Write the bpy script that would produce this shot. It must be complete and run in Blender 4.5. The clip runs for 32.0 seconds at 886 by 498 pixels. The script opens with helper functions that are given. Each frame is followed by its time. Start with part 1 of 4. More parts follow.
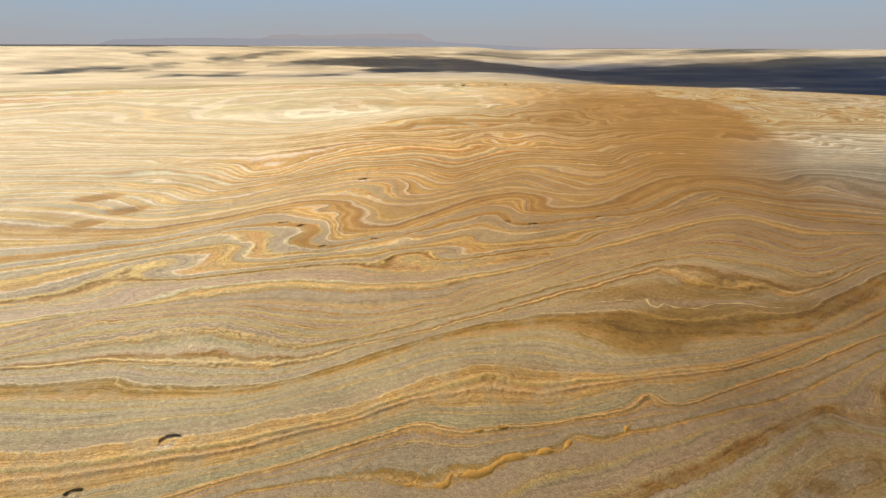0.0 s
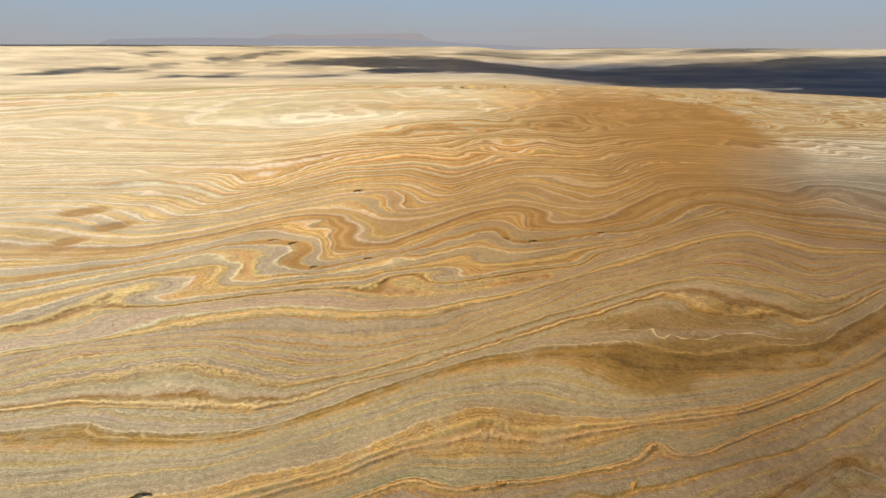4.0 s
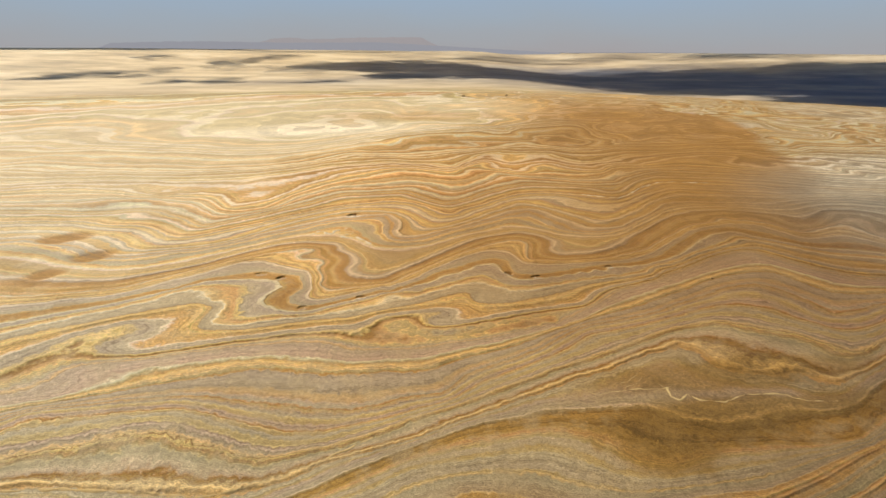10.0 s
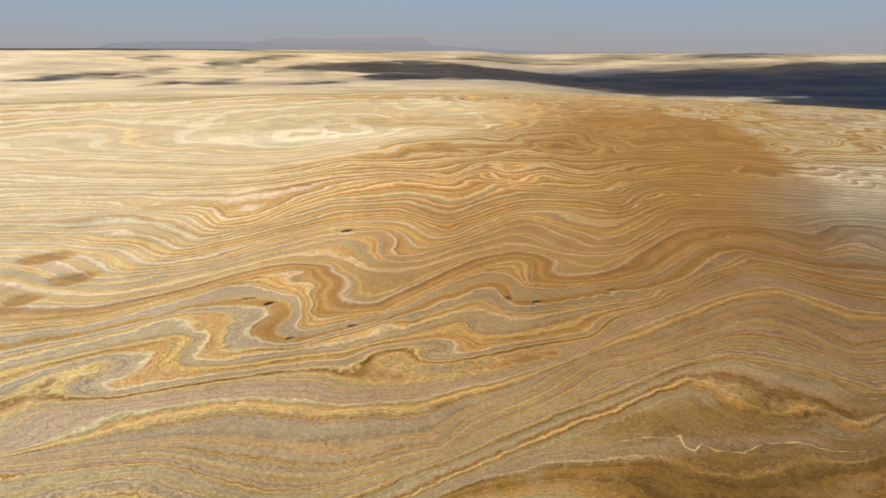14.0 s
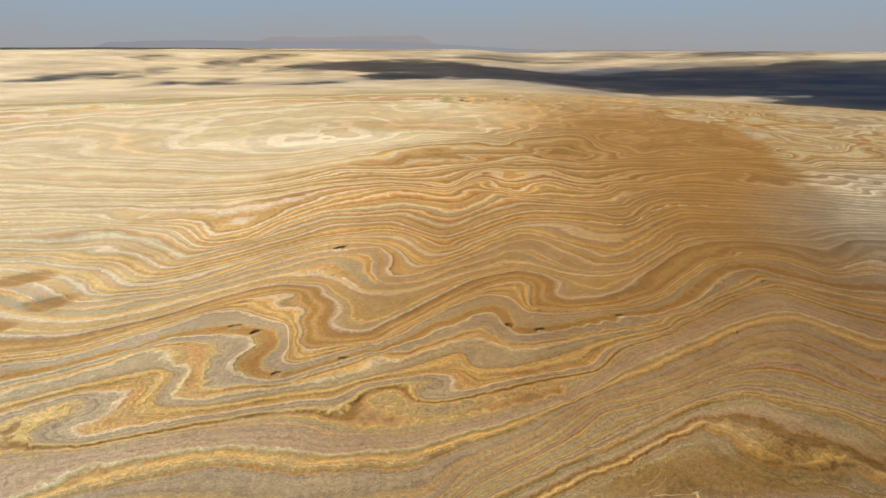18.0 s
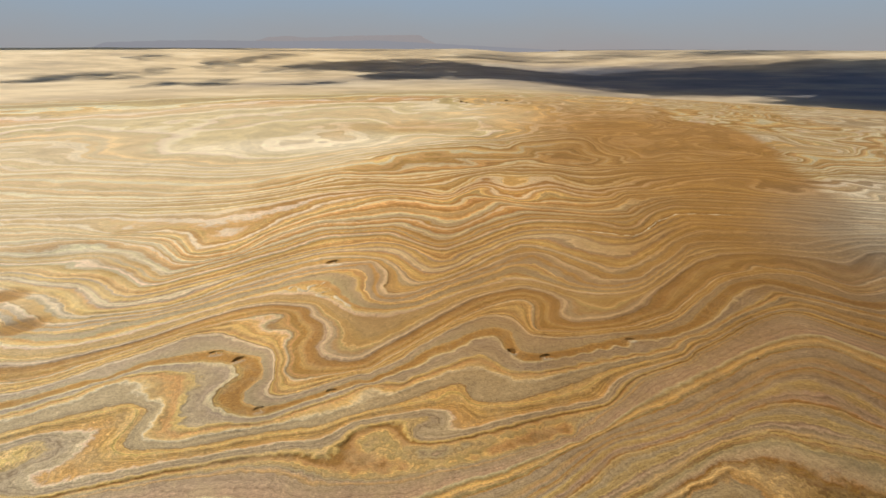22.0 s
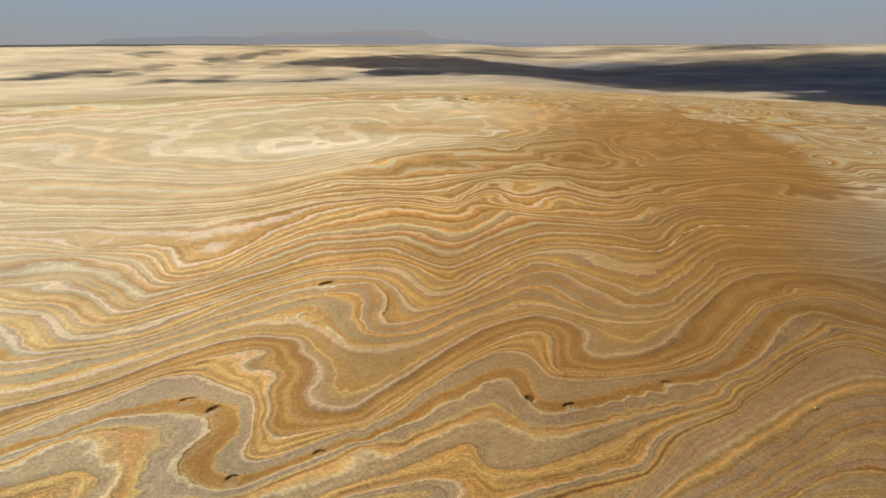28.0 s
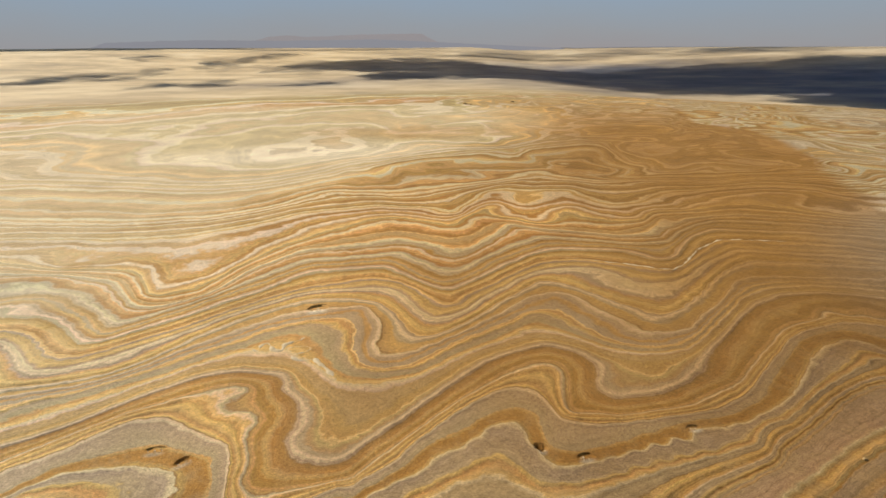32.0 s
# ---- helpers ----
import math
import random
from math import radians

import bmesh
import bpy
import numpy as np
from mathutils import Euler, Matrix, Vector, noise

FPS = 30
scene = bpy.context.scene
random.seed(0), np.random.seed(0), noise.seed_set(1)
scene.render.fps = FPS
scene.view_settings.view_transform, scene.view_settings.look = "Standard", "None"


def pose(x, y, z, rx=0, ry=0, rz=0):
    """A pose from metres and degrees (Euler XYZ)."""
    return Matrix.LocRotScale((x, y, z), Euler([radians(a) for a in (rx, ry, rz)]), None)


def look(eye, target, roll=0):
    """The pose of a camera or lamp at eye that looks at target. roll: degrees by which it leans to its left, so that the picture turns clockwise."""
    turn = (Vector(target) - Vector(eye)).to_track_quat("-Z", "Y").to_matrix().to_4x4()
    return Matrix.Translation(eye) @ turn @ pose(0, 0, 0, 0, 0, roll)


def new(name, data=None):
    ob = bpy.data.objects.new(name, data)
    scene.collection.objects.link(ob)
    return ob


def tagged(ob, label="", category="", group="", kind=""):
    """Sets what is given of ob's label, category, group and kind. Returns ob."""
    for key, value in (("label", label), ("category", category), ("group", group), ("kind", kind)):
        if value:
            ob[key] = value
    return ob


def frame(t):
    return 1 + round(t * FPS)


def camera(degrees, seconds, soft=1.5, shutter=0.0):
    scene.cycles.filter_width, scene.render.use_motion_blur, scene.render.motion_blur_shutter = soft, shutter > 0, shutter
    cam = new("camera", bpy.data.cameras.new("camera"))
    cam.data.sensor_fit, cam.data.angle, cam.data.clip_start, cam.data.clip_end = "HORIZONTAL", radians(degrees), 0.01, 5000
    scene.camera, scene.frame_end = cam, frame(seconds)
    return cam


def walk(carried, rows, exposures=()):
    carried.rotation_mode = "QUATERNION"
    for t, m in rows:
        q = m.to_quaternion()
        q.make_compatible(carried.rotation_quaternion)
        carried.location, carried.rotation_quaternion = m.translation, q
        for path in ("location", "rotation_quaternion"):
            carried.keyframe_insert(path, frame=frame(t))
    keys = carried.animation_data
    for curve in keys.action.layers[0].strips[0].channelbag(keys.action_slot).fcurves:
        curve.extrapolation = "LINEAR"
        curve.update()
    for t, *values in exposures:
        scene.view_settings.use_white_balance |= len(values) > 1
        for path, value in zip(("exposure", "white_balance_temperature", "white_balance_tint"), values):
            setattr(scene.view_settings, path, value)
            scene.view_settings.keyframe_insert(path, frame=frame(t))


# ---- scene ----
# A drone flies slowly forward and up over eroded, folded beds of clay and salt crust.
cam = camera(76.2, 32.0)
# seconds, x, y, z, yaw, pitch, roll
ROWS = [
    (0.0, -0.00, -0.00, 80.00, -1.90, -19.79, 0.06),
    (1.0, 0.47, 2.98, 81.28, -1.92, -19.88, 0.05),
    (2.0, 0.93, 5.95, 82.56, -1.93, -19.92, 0.05),
    (3.0, 1.39, 8.93, 83.84, -1.94, -19.88, 0.04),
    (4.5, 2.06, 13.41, 85.79, -1.94, -19.89, 0.03),
    (6.0, 2.69, 17.89, 87.76, -1.91, -19.91, 0.02),
    (7.0, 3.08, 20.89, 89.09, -1.87, -19.90, 0.08),
    (8.0, 3.46, 23.95, 90.44, -1.83, -19.79, 0.14),
    (9.0, 3.81, 27.14, 91.79, -1.80, -19.71, 0.20),
    (10.0, 4.14, 30.48, 93.16, -1.80, -19.60, 0.18),
    (11.0, 4.46, 33.98, 94.54, -1.81, -19.62, 0.17),
    (12.0, 4.80, 37.60, 95.96, -1.84, -19.69, 0.16),
    (13.0, 5.18, 41.31, 97.42, -1.86, -19.66, 0.15),
    (14.0, 5.60, 45.09, 98.91, -1.87, -19.68, 0.13),
    (15.5, 6.31, 50.89, 101.12, -1.86, -19.69, 0.09),
    (17.0, 7.04, 56.86, 103.09, -1.85, -19.81, 0.06),
    (18.0, 7.53, 60.95, 104.17, -1.84, -19.89, 0.03),
    (19.0, 7.98, 65.14, 104.98, -1.84, -19.79, 0.01),
    (20.0, 8.39, 69.42, 105.49, -1.85, -19.79, -0.02),
    (21.0, 8.74, 73.82, 105.76, -1.85, -19.92, -0.05),
    (22.0, 8.99, 78.39, 105.89, -1.85, -19.96, -0.08),
    (23.0, 9.13, 83.13, 105.97, -1.83, -20.04, -0.11),
    (24.0, 9.14, 88.06, 106.07, -1.78, -20.10, -0.15),
    (25.0, 9.07, 93.17, 106.21, -1.71, -20.16, -0.19),
    (26.5, 8.93, 101.02, 106.43, -1.59, -20.25, -0.26),
    (28.0, 8.92, 108.99, 106.62, -1.50, -20.39, -0.32),
    (29.0, 9.05, 114.30, 106.70, -1.48, -20.38, -0.36),
    (30.0, 9.29, 119.59, 106.76, -1.47, -20.30, -0.39),
    (31.0, 9.59, 124.88, 106.80, -1.48, -20.19, -0.43),
    (32.0, 9.93, 130.16, 106.82, -1.49, -20.10, -0.46),
]
EXPOSURES = [(0.0, 0.05), (13.0, -0.06), (22.0, -0.18), (32.0, -0.26)]
walk(cam, [(t, pose(x, y, z, 0, 0, yaw) @ pose(0, 0, 0, 90 + pitch, 0, 0) @ pose(0, 0, 0, 0, 0, roll)) for t, x, y, z, yaw, pitch, roll in ROWS], EXPOSURES)

# ---- light ----
SUN_EL, SUN_AZ = radians(40), radians(-50)  # azimuth clockwise from +y
SUN_DIR = Vector((math.sin(SUN_AZ) * math.cos(SUN_EL), math.cos(SUN_AZ) * math.cos(SUN_EL), math.sin(SUN_EL)))
world = bpy.data.worlds.new("world")
scene.world = world
world.use_nodes = True
wn = world.node_tree.nodes
sky = wn.new("ShaderNodeTexSky")
sky.sky_type = "NISHITA"
sky.sun_disc = False
sky.sun_elevation, sky.sun_rotation = SUN_EL, SUN_AZ
sky.altitude, sky.air_density, sky.dust_density, sky.ozone_density = 800, 1.0, 1.0, 2.0
wn["Background"].inputs["Strength"].default_value = 0.075
world.node_tree.links.new(sky.outputs[0], wn["Background"].inputs["Color"])
sun_data = bpy.data.lights.new("sun", "SUN")
sun_data.energy, sun_data.angle, sun_data.color = 4.9, radians(0.53), (1.0, 0.90, 0.74)
sun = new("sun", sun_data)
sun.matrix_world = look(SUN_DIR * 900, (0, 0, 0))
scene.view_settings.exposure = 0.0


# ---- materials ----
def nodes_of(name):
    m = bpy.data.materials.new(name)
    m.use_nodes = True
    return m, m.node_tree.nodes, m.node_tree.links, m.node_tree.nodes["Principled BSDF"]


def math_node(n, ln, op, a, b=None, clamp=False):
    k = n.new("ShaderNodeMath")
    k.operation, k.use_clamp = op, clamp
    for i, v in enumerate((a, b)):
        if v is None:
            continue
        if isinstance(v, (int, float)):
            k.inputs[i].default_value = v
        else:
            ln.new(v, k.inputs[i])
    return k.outputs[0]


def mix_node(n, ln, fac, a, b, blend="MIX"):
    k = n.new("ShaderNodeMix")
    k.data_type, k.blend_type = "RGBA", blend
    for i, v in ((0, fac), (6, a), (7, b)):
        if isinstance(v, (int, float)):
            k.inputs[i].default_value = v
        elif isinstance(v, tuple):
            k.inputs[i].default_value = (*v, 1)
        else:
            ln.new(v, k.inputs[i])
    return k.outputs[2]


def noise_node(n, ln, vec, scale, detail=4, rough=0.6):
    k = n.new("ShaderNodeTexNoise")
    k.inputs["Scale"].default_value, k.inputs["Detail"].default_value, k.inputs["Roughness"].default_value = scale, detail, rough
    if vec is not None:
        ln.new(vec, k.inputs["Vector"])
    return k.outputs["Fac"]


def attr_node(n, name):
    k = n.new("ShaderNodeAttribute")
    k.attribute_name = name
    return k.outputs["Fac"]


def stops(n, ln, fac, items, interp="LINEAR"):
    k = n.new("ShaderNodeValToRGB")
    e = k.color_ramp.elements
    k.color_ramp.interpolation = interp
    e.remove(e[1])
    e[0].position, e[0].color = items[0][0], (*items[0][1], 1)
    for p, c in items[1:]:
        e.new(p).color = (*c, 1)
    ln.new(fac, k.inputs[0])
    return k.outputs[0]


# The column of beds, from the nearest to the farthest: place in the column and kind.
# g grey silt, b beige clay, p pale salt crust, o ochre clay, d dark brown clay, y yellow crust
COLUMN = (
    "-20g -17b -15g -13b -12g -9d -8b -7g -5g -4b -3g -1g 0o 0.8d 1.6g 4g 5b 6g 8o 9y 9.6d 10.5g 13g 14b 15g 17o 19o 20y 21o 22y 23o 24o 25.5g 28g 29b 30g 32g 33b 34.5g 36b 37.4o 38.4d 41.4d 42.2b 42.6p 43.1g "
    "45g 46b 46.6g 47.2g 47.6o 48y 48.6b 49.1d 49.7g 50.8g 51.5b 52y 52.6b 53.3g 55b 56g 57b 57.6d 58.2g 60b 61g 62b 62.4d 63g 64.5b 65.6g 67.3g 67.7d 68.1b 68.9y 69.8o 70.2b 70.9p 71.6g 73g 75g 75.6b 76.3g 77b 77.4o 78.2d 78.6y 79.1b 79.6g 80.6g 81.2p 81.7o 83o "
    "84y 85.4o 86.4g 87.8g 88.4p 88.9y 89.8o 90.4y 90.9g 92g 93p 93.5o 94.4d 96.4d 97o 97.5g 100g 101p 101.6y 102.4o 103.6y 104.6o 105.2y 105.6p 106.1g 106.6o 107o 108d 110o 111d 112.2d 112.9g 113.6p 114.3g 115b 116.4o 117.6b 118.6b 119.5p 119.9p 120.3y 121.4o 122.1g 123.4g 124y 124.7o 125.3g 126g 126.5o 127.4g 128.4p 129o 130.4o "
    "131.1g 132p 132.7g 133.3o 134.4y 135.8o 136.5g 137p 137.7p 138.2g 139y 140.4o 141.2g 142y 142.8d 143.6o 144.6y 145.6o 146.6d 147.2g 148p 148.6g 149.4d 150.2o 151g 151.8o 152.6d 153.4g 154p 154.8g 155.6d 156.6o 157.4p 158d 159g 160p 160.8o 162b 163d 164o 165p 166d 167b 168y 168.8o 170p 171d 172o 173p 174d 176p 177o 178p 179d 181o 182p 184d 186o 187p 188d 190p "
    "191o 193p 194d 196o 197p 198d 201o 203p 204y 206o 208d 210p 212o 214p 215b 218o 220p 222b 226p 228o 230b 233y 236o 238b 240p 243b 246b 250p 253o 256o 259p 262b 266o 270p 276b 280b")
KINDS = {"g": (0.372, 0.284, 0.168), "b": (0.415, 0.292, 0.118), "p": (0.575, 0.452, 0.275), "o": (0.455, 0.270, 0.088), "d": (0.345, 0.187, 0.044), "y": (0.56, 0.375, 0.13)}
HARD = {"g": 0.35, "b": 0.4, "p": 0.8, "o": 0.2, "d": 0.05, "y": 1.0}
BEDS = [(float(w[:-1]), w[-1]) for w in COLUMN.split()]


LIPS = {"pale": (0.66, 0.46, 0.19), "dark": (0.29, 0.17, 0.06)}


def bed_stops():
    """The column's colours: each bed even across its thickness, with a thin pale or dark lip along some of its edges."""
    rng = random.Random(5)
    out = [(BEDS[0][0], KINDS[BEDS[0][1]])]
    for (p0, c0), (p1, c1) in zip(BEDS, BEDS[1:]):
        w, mid = p1 - p0, (p0 + p1) / 2
        tint = lambda c: tuple(v * rng.uniform(0.93, 1.07) for v in KINDS[c])
        if c0 == c1:
            continue
        soft = min(0.3 * w, 0.2)
        lip = rng.choice(("pale", "none", "pale", "none", "dark", "none", "none")) if w >= 0.5 and (c0 in "gbp") != (c1 in "gbp") else "none"
        out.append((mid - soft, tint(c0)))
        if lip != "none":
            out += [(mid - 0.05, LIPS[lip]), (mid + 0.05, LIPS[lip])]
        out.append((mid + soft, tint(c1)))
    return out + [(BEDS[-1][0], KINDS[BEDS[-1][1]])]


def ground_material():
    m, n, ln, bsdf = nodes_of("folded_beds")
    pos = n.new("ShaderNodeNewGeometry").outputs["Position"]
    phi = attr_node(n, "bed")
    n1 = noise_node(n, ln, pos, 0.12, 5, 0.62)
    n2 = noise_node(n, ln, pos, 1.1, 5, 0.65)
    w1 = math_node(n, ln, "MULTIPLY", math_node(n, ln, "SUBTRACT", n1, 0.5), 0.6)
    w2 = math_node(n, ln, "MULTIPLY", math_node(n, ln, "SUBTRACT", n2, 0.5), 0.6)
    n3 = noise_node(n, ln, pos, 4.5, 3, 0.6)
    w2 = math_node(n, ln, "ADD", w2, math_node(n, ln, "MULTIPLY", math_node(n, ln, "SUBTRACT", n3, 0.5), 0.3))
    rill = attr_node(n, "rill")
    w3 = math_node(n, ln, "MULTIPLY", math_node(n, ln, "SUBTRACT", rill, 0.5), 0.25)
    phw = math_node(n, ln, "ADD", math_node(n, ln, "ADD", phi, w3), math_node(n, ln, "ADD", w1, w2))
    col = None
    step = 5.0
    edges = bed_stops()
    place = [p for p, _ in edges]
    for k in range(60):
        lo = -20 + k * step
        ends = [tuple(float(np.interp(v, place, [c[i] for _, c in edges])) for i in range(3)) for v in (lo, lo + step)]
        items = [(0.0, ends[0])] + [((p - lo) / step, c) for p, c in edges if lo + 0.02 < p < lo + step - 0.02] + [(1.0, ends[1])]
        fac = math_node(n, ln, "DIVIDE", math_node(n, ln, "SUBTRACT", phw, lo), step)
        c = stops(n, ln, fac, items)
        col = c if col is None else mix_node(n, ln, math_node(n, ln, "GREATER_THAN", phw, lo), col, c)
    # thin laminae within each bed, at two scales
    lams = []
    place01 = math_node(n, ln, "DIVIDE", math_node(n, ln, "ADD", phi, 20.0), 300.0, True)
    crisp = stops(n, ln, place01, [(0.12, (0.95, 0.95, 0.95)), (0.2, (1, 1, 1)), (0.33, (1, 1, 1)), (0.38, (0.4, 0.4, 0.4)), (0.50, (0.3, 0.3, 0.3)), (0.58, (0.55, 0.55, 0.55)), (1.0, (0.6, 0.6, 0.6))])
    wide = stops(n, ln, place01, [(0.58, (0, 0, 0)), (0.7, (1, 1, 1))])
    for freq, amount, lo, hi in ((0.3, 0.4, (0.66, 0.60, 0.48), (1.3, 1.32, 1.3)), (0.85, 0.6, (0.70, 0.66, 0.58), (1.2, 1.2, 1.17)), (3.1, 0.75, (0.62, 0.57, 0.49), (1.3, 1.3, 1.26)), (7.5, 0.55, (0.66, 0.62, 0.55), (1.28, 1.28, 1.25))):
        lam = n.new("ShaderNodeTexNoise")
        lam.noise_dimensions = "1D"
        lam.inputs["Scale"].default_value = freq
        lam.inputs["Detail"].default_value, lam.inputs["Roughness"].default_value = 2, 0.6
        ln.new(phw, lam.inputs["W"])
        lams.append(lam.outputs["Fac"])
        c = stops(n, ln, lam.outputs["Fac"], [(0.30, lo), (0.44, (0.93, 0.92, 0.9)), (0.56, (1.04, 1.04, 1.02)), (0.70, hi)])
        col = mix_node(n, ln, math_node(n, ln, "MULTIPLY", wide if freq < 0.5 else crisp, amount), col, c, "MULTIPLY")
    # crumbling rills: bright crests across the ochre beds
    sep = n.new("ShaderNodeSeparateColor")
    ln.new(col, sep.inputs[0])
    ochre = math_node(n, ln, "MULTIPLY", math_node(n, ln, "SUBTRACT", 0.24, math_node(n, ln, "DIVIDE", sep.outputs[2], sep.outputs[0])), 9.0, True)
    mp = n.new("ShaderNodeMapping")
    mp.inputs["Scale"].default_value, mp.inputs["Rotation"].default_value = (1.0, 0.5, 0.5), (0, 0, radians(-14))
    warp = n.new("ShaderNodeVectorMath")
    warp.operation = "MULTIPLY_ADD"
    nz = n.new("ShaderNodeTexNoise")
    nz.inputs["Scale"].default_value = 0.5
    ln.new(pos, nz.inputs["Vector"])
    ln.new(nz.outputs["Color"], warp.inputs[0])
    warp.inputs[1].default_value = (2.2, 2.2, 0)
    ln.new(pos, warp.inputs[2])
    ln.new(warp.outputs[0], mp.inputs["Vector"])
    vor = n.new("ShaderNodeTexVoronoi")
    vor.feature = "DISTANCE_TO_EDGE"
    vor.inputs["Scale"].default_value = 1.0
    ln.new(mp.outputs[0], vor.inputs["Vector"])
    tick = math_node(n, ln, "MULTIPLY", math_node(n, ln, "SUBTRACT", 0.13, vor.outputs["Distance"]), 9.0, True)
    patchy = math_node(n, ln, "MULTIPLY", math_node(n, ln, "SUBTRACT", noise_node(n, ln, pos, 0.05, 3, 0.55), 0.42), 6.0, True)
    bright = math_node(n, ln, "MULTIPLY", math_node(n, ln, "SUBTRACT", sep.outputs[0], 0.40), 8.0, True)
    tick = math_node(n, ln, "MULTIPLY", math_node(n, ln, "MULTIPLY", tick, ochre), math_node(n, ln, "MULTIPLY", patchy, bright))
    col = mix_node(n, ln, math_node(n, ln, "MULTIPLY", tick, 0.45), col, (0.82, 0.55, 0.2))
    # fibrous ribs that run across the beds
    rib = math_node(n, ln, "MULTIPLY", math_node(n, ln, "SUBTRACT", rill, 0.67), 8.0, True)
    broken = math_node(n, ln, "MULTIPLY", math_node(n, ln, "SUBTRACT", noise_node(n, ln, pos, 0.16, 3, 0.6), 0.41), 9.0, True)
    rib = math_node(n, ln, "MULTIPLY", math_node(n, ln, "MULTIPLY", rib, bright), math_node(n, ln, "MULTIPLY", broken, ochre))
    col = mix_node(n, ln, math_node(n, ln, "MULTIPLY", rib, 0.7), col, (0.80, 0.54, 0.19))
    col = mix_node(n, ln, 1.0, col, stops(n, ln, rill, [(0.15, (0.94, 0.94, 0.93)), (0.5, (1, 1, 1)), (0.85, (1.05, 1.05, 1.04))]), "MULTIPLY")
    # grey dust that lies over the beds in patches, thickest on the nearest ones
    cover = stops(n, ln, place01, [(0.2, (0.6, 0.6, 0.6)), (0.36, (0.35, 0.35, 0.35)), (0.44, (0.15, 0.15, 0.15))])
    dust = math_node(n, ln, "MULTIPLY", math_node(n, ln, "SUBTRACT", noise_node(n, ln, pos, 0.11, 7, 0.68), 0.46), 7.0, True)
    col = mix_node(n, ln, math_node(n, ln, "MULTIPLY", dust, cover), col, (0.385, 0.292, 0.15))
    # broad zones: salt bleaching with painted glare, grey silt wash with painted light falloff, brown ground, salt;
    # each keeps the beds' own contrast
    zn = math_node(n, ln, "MULTIPLY", math_node(n, ln, "SUBTRACT", noise_node(n, ln, pos, 0.02, 6, 0.65), 0.5), 0.9)
    for name, tint, amount, keep in (("bleach_glare", (1.50, 1.63, 1.90), 1.0, True), ("silt_falloff", (0.64, 0.615, 0.63), 1.0, True), ("loam_falloff", (0.86, 0.78, 0.66), 0.8, True), ("amber_sunlit", (1.32, 1.15, 0.95), 1.0, True),
                                     ("brown_zone", (1.07, 0.53, 0.11), 0.85, False), ("umber", (0.98, 0.52, 0.085), 0.85, False), ("salt", (1.65, 1.42, 1.02), 0.9, False)):
        a = attr_node(n, name)
        f = math_node(n, ln, "MULTIPLY", math_node(n, ln, "ADD", a, math_node(n, ln, "MULTIPLY", zn, math_node(n, ln, "MULTIPLY", a, 2.0, True)), True), amount, True)
        if keep:
            col = mix_node(n, ln, f, col, tint, "MULTIPLY")
        else:
            bw = n.new("ShaderNodeRGBToBW")
            ln.new(col, bw.inputs[0])
            col = mix_node(n, ln, f, col, mix_node(n, ln, 1.0, bw.outputs[0], tint, "MULTIPLY"))
        if name == "bleach_glare":
            col = mix_node(n, ln, math_node(n, ln, "MULTIPLY", math_node(n, ln, "SUBTRACT", f, 0.72), 1.7, True), col, (0.78, 0.645, 0.41))
        if name == "brown_zone":
            col = mix_node(n, ln, math_node(n, ln, "MULTIPLY", f, 0.5), col, (0.37, 0.185, 0.037))
    # grain and stains
    g1 = noise_node(n, ln, pos, 3.5, 6, 0.75)
    gc = stops(n, ln, g1, [(0.36, (0.52, 0.5, 0.47)), (0.5, (1, 1, 1)), (0.64, (1.4, 1.4, 1.37))])
    col = mix_node(n, ln, 0.95, col, gc, "MULTIPLY")
    g0 = noise_node(n, ln, pos, 0.9, 5, 0.7)
    col = mix_node(n, ln, 0.7, col, stops(n, ln, g0, [(0.34, (0.74, 0.72, 0.68)), (0.5, (1, 1, 1)), (0.66, (1.22, 1.22, 1.2))]), "MULTIPLY")
    g2 = noise_node(n, ln, pos, 0.03, 5, 0.6)
    gc2 = stops(n, ln, g2, [(0.3, (0.86, 0.84, 0.82)), (0.55, (1, 1, 1)), (0.75, (1.1, 1.1, 1.08))])
    col = mix_node(n, ln, 1.0, col, gc2, "MULTIPLY")
    # the far plain: pale silt in long streaks
    mp2 = n.new("ShaderNodeMapping")
    mp2.inputs["Scale"].default_value = (0.0026, 0.0036, 0.002)
    ln.new(pos, mp2.inputs["Vector"])
    far_n = noise_node(n, ln, mp2.outputs[0], 1.0, 7, 0.62)
    far_c = stops(n, ln, far_n, [(0.33, (0.44, 0.34, 0.21)), (0.47, (0.62, 0.48, 0.28)), (0.56, (0.76, 0.60, 0.36)), (0.68, (0.84, 0.70, 0.47))])
    # dark blue-grey that paints hazy cloud shade into the plain's colour
    hazy_shade = stops(n, ln, far_n, [(0.33, (0.13, 0.14, 0.19)), (0.50, (0.20, 0.21, 0.26)), (0.62, (0.32, 0.31, 0.31)), (0.74, (0.46, 0.44, 0.41))])
    far_c = mix_node(n, ln, attr_node(n, "hazy_shade"), far_c, hazy_shade)
    col = mix_node(n, ln, attr_node(n, "plain"), col, far_c)
    ln.new(col, bsdf.inputs["Base Color"])
    bsdf.inputs["Roughness"].default_value = 0.8
    bsdf.inputs["Specular IOR Level"].default_value = 0.22
    bump = n.new("ShaderNodeBump")
    bump.inputs["Strength"].default_value, bump.inputs["Distance"].default_value = 0.6, 0.35
    hsum = math_node(n, ln, "ADD", math_node(n, ln, "MULTIPLY", g1, 0.6), math_node(n, ln, "ADD", math_node(n, ln, "MULTIPLY", lams[2], 0.5), math_node(n, ln, "MULTIPLY", tick, 0.5)))
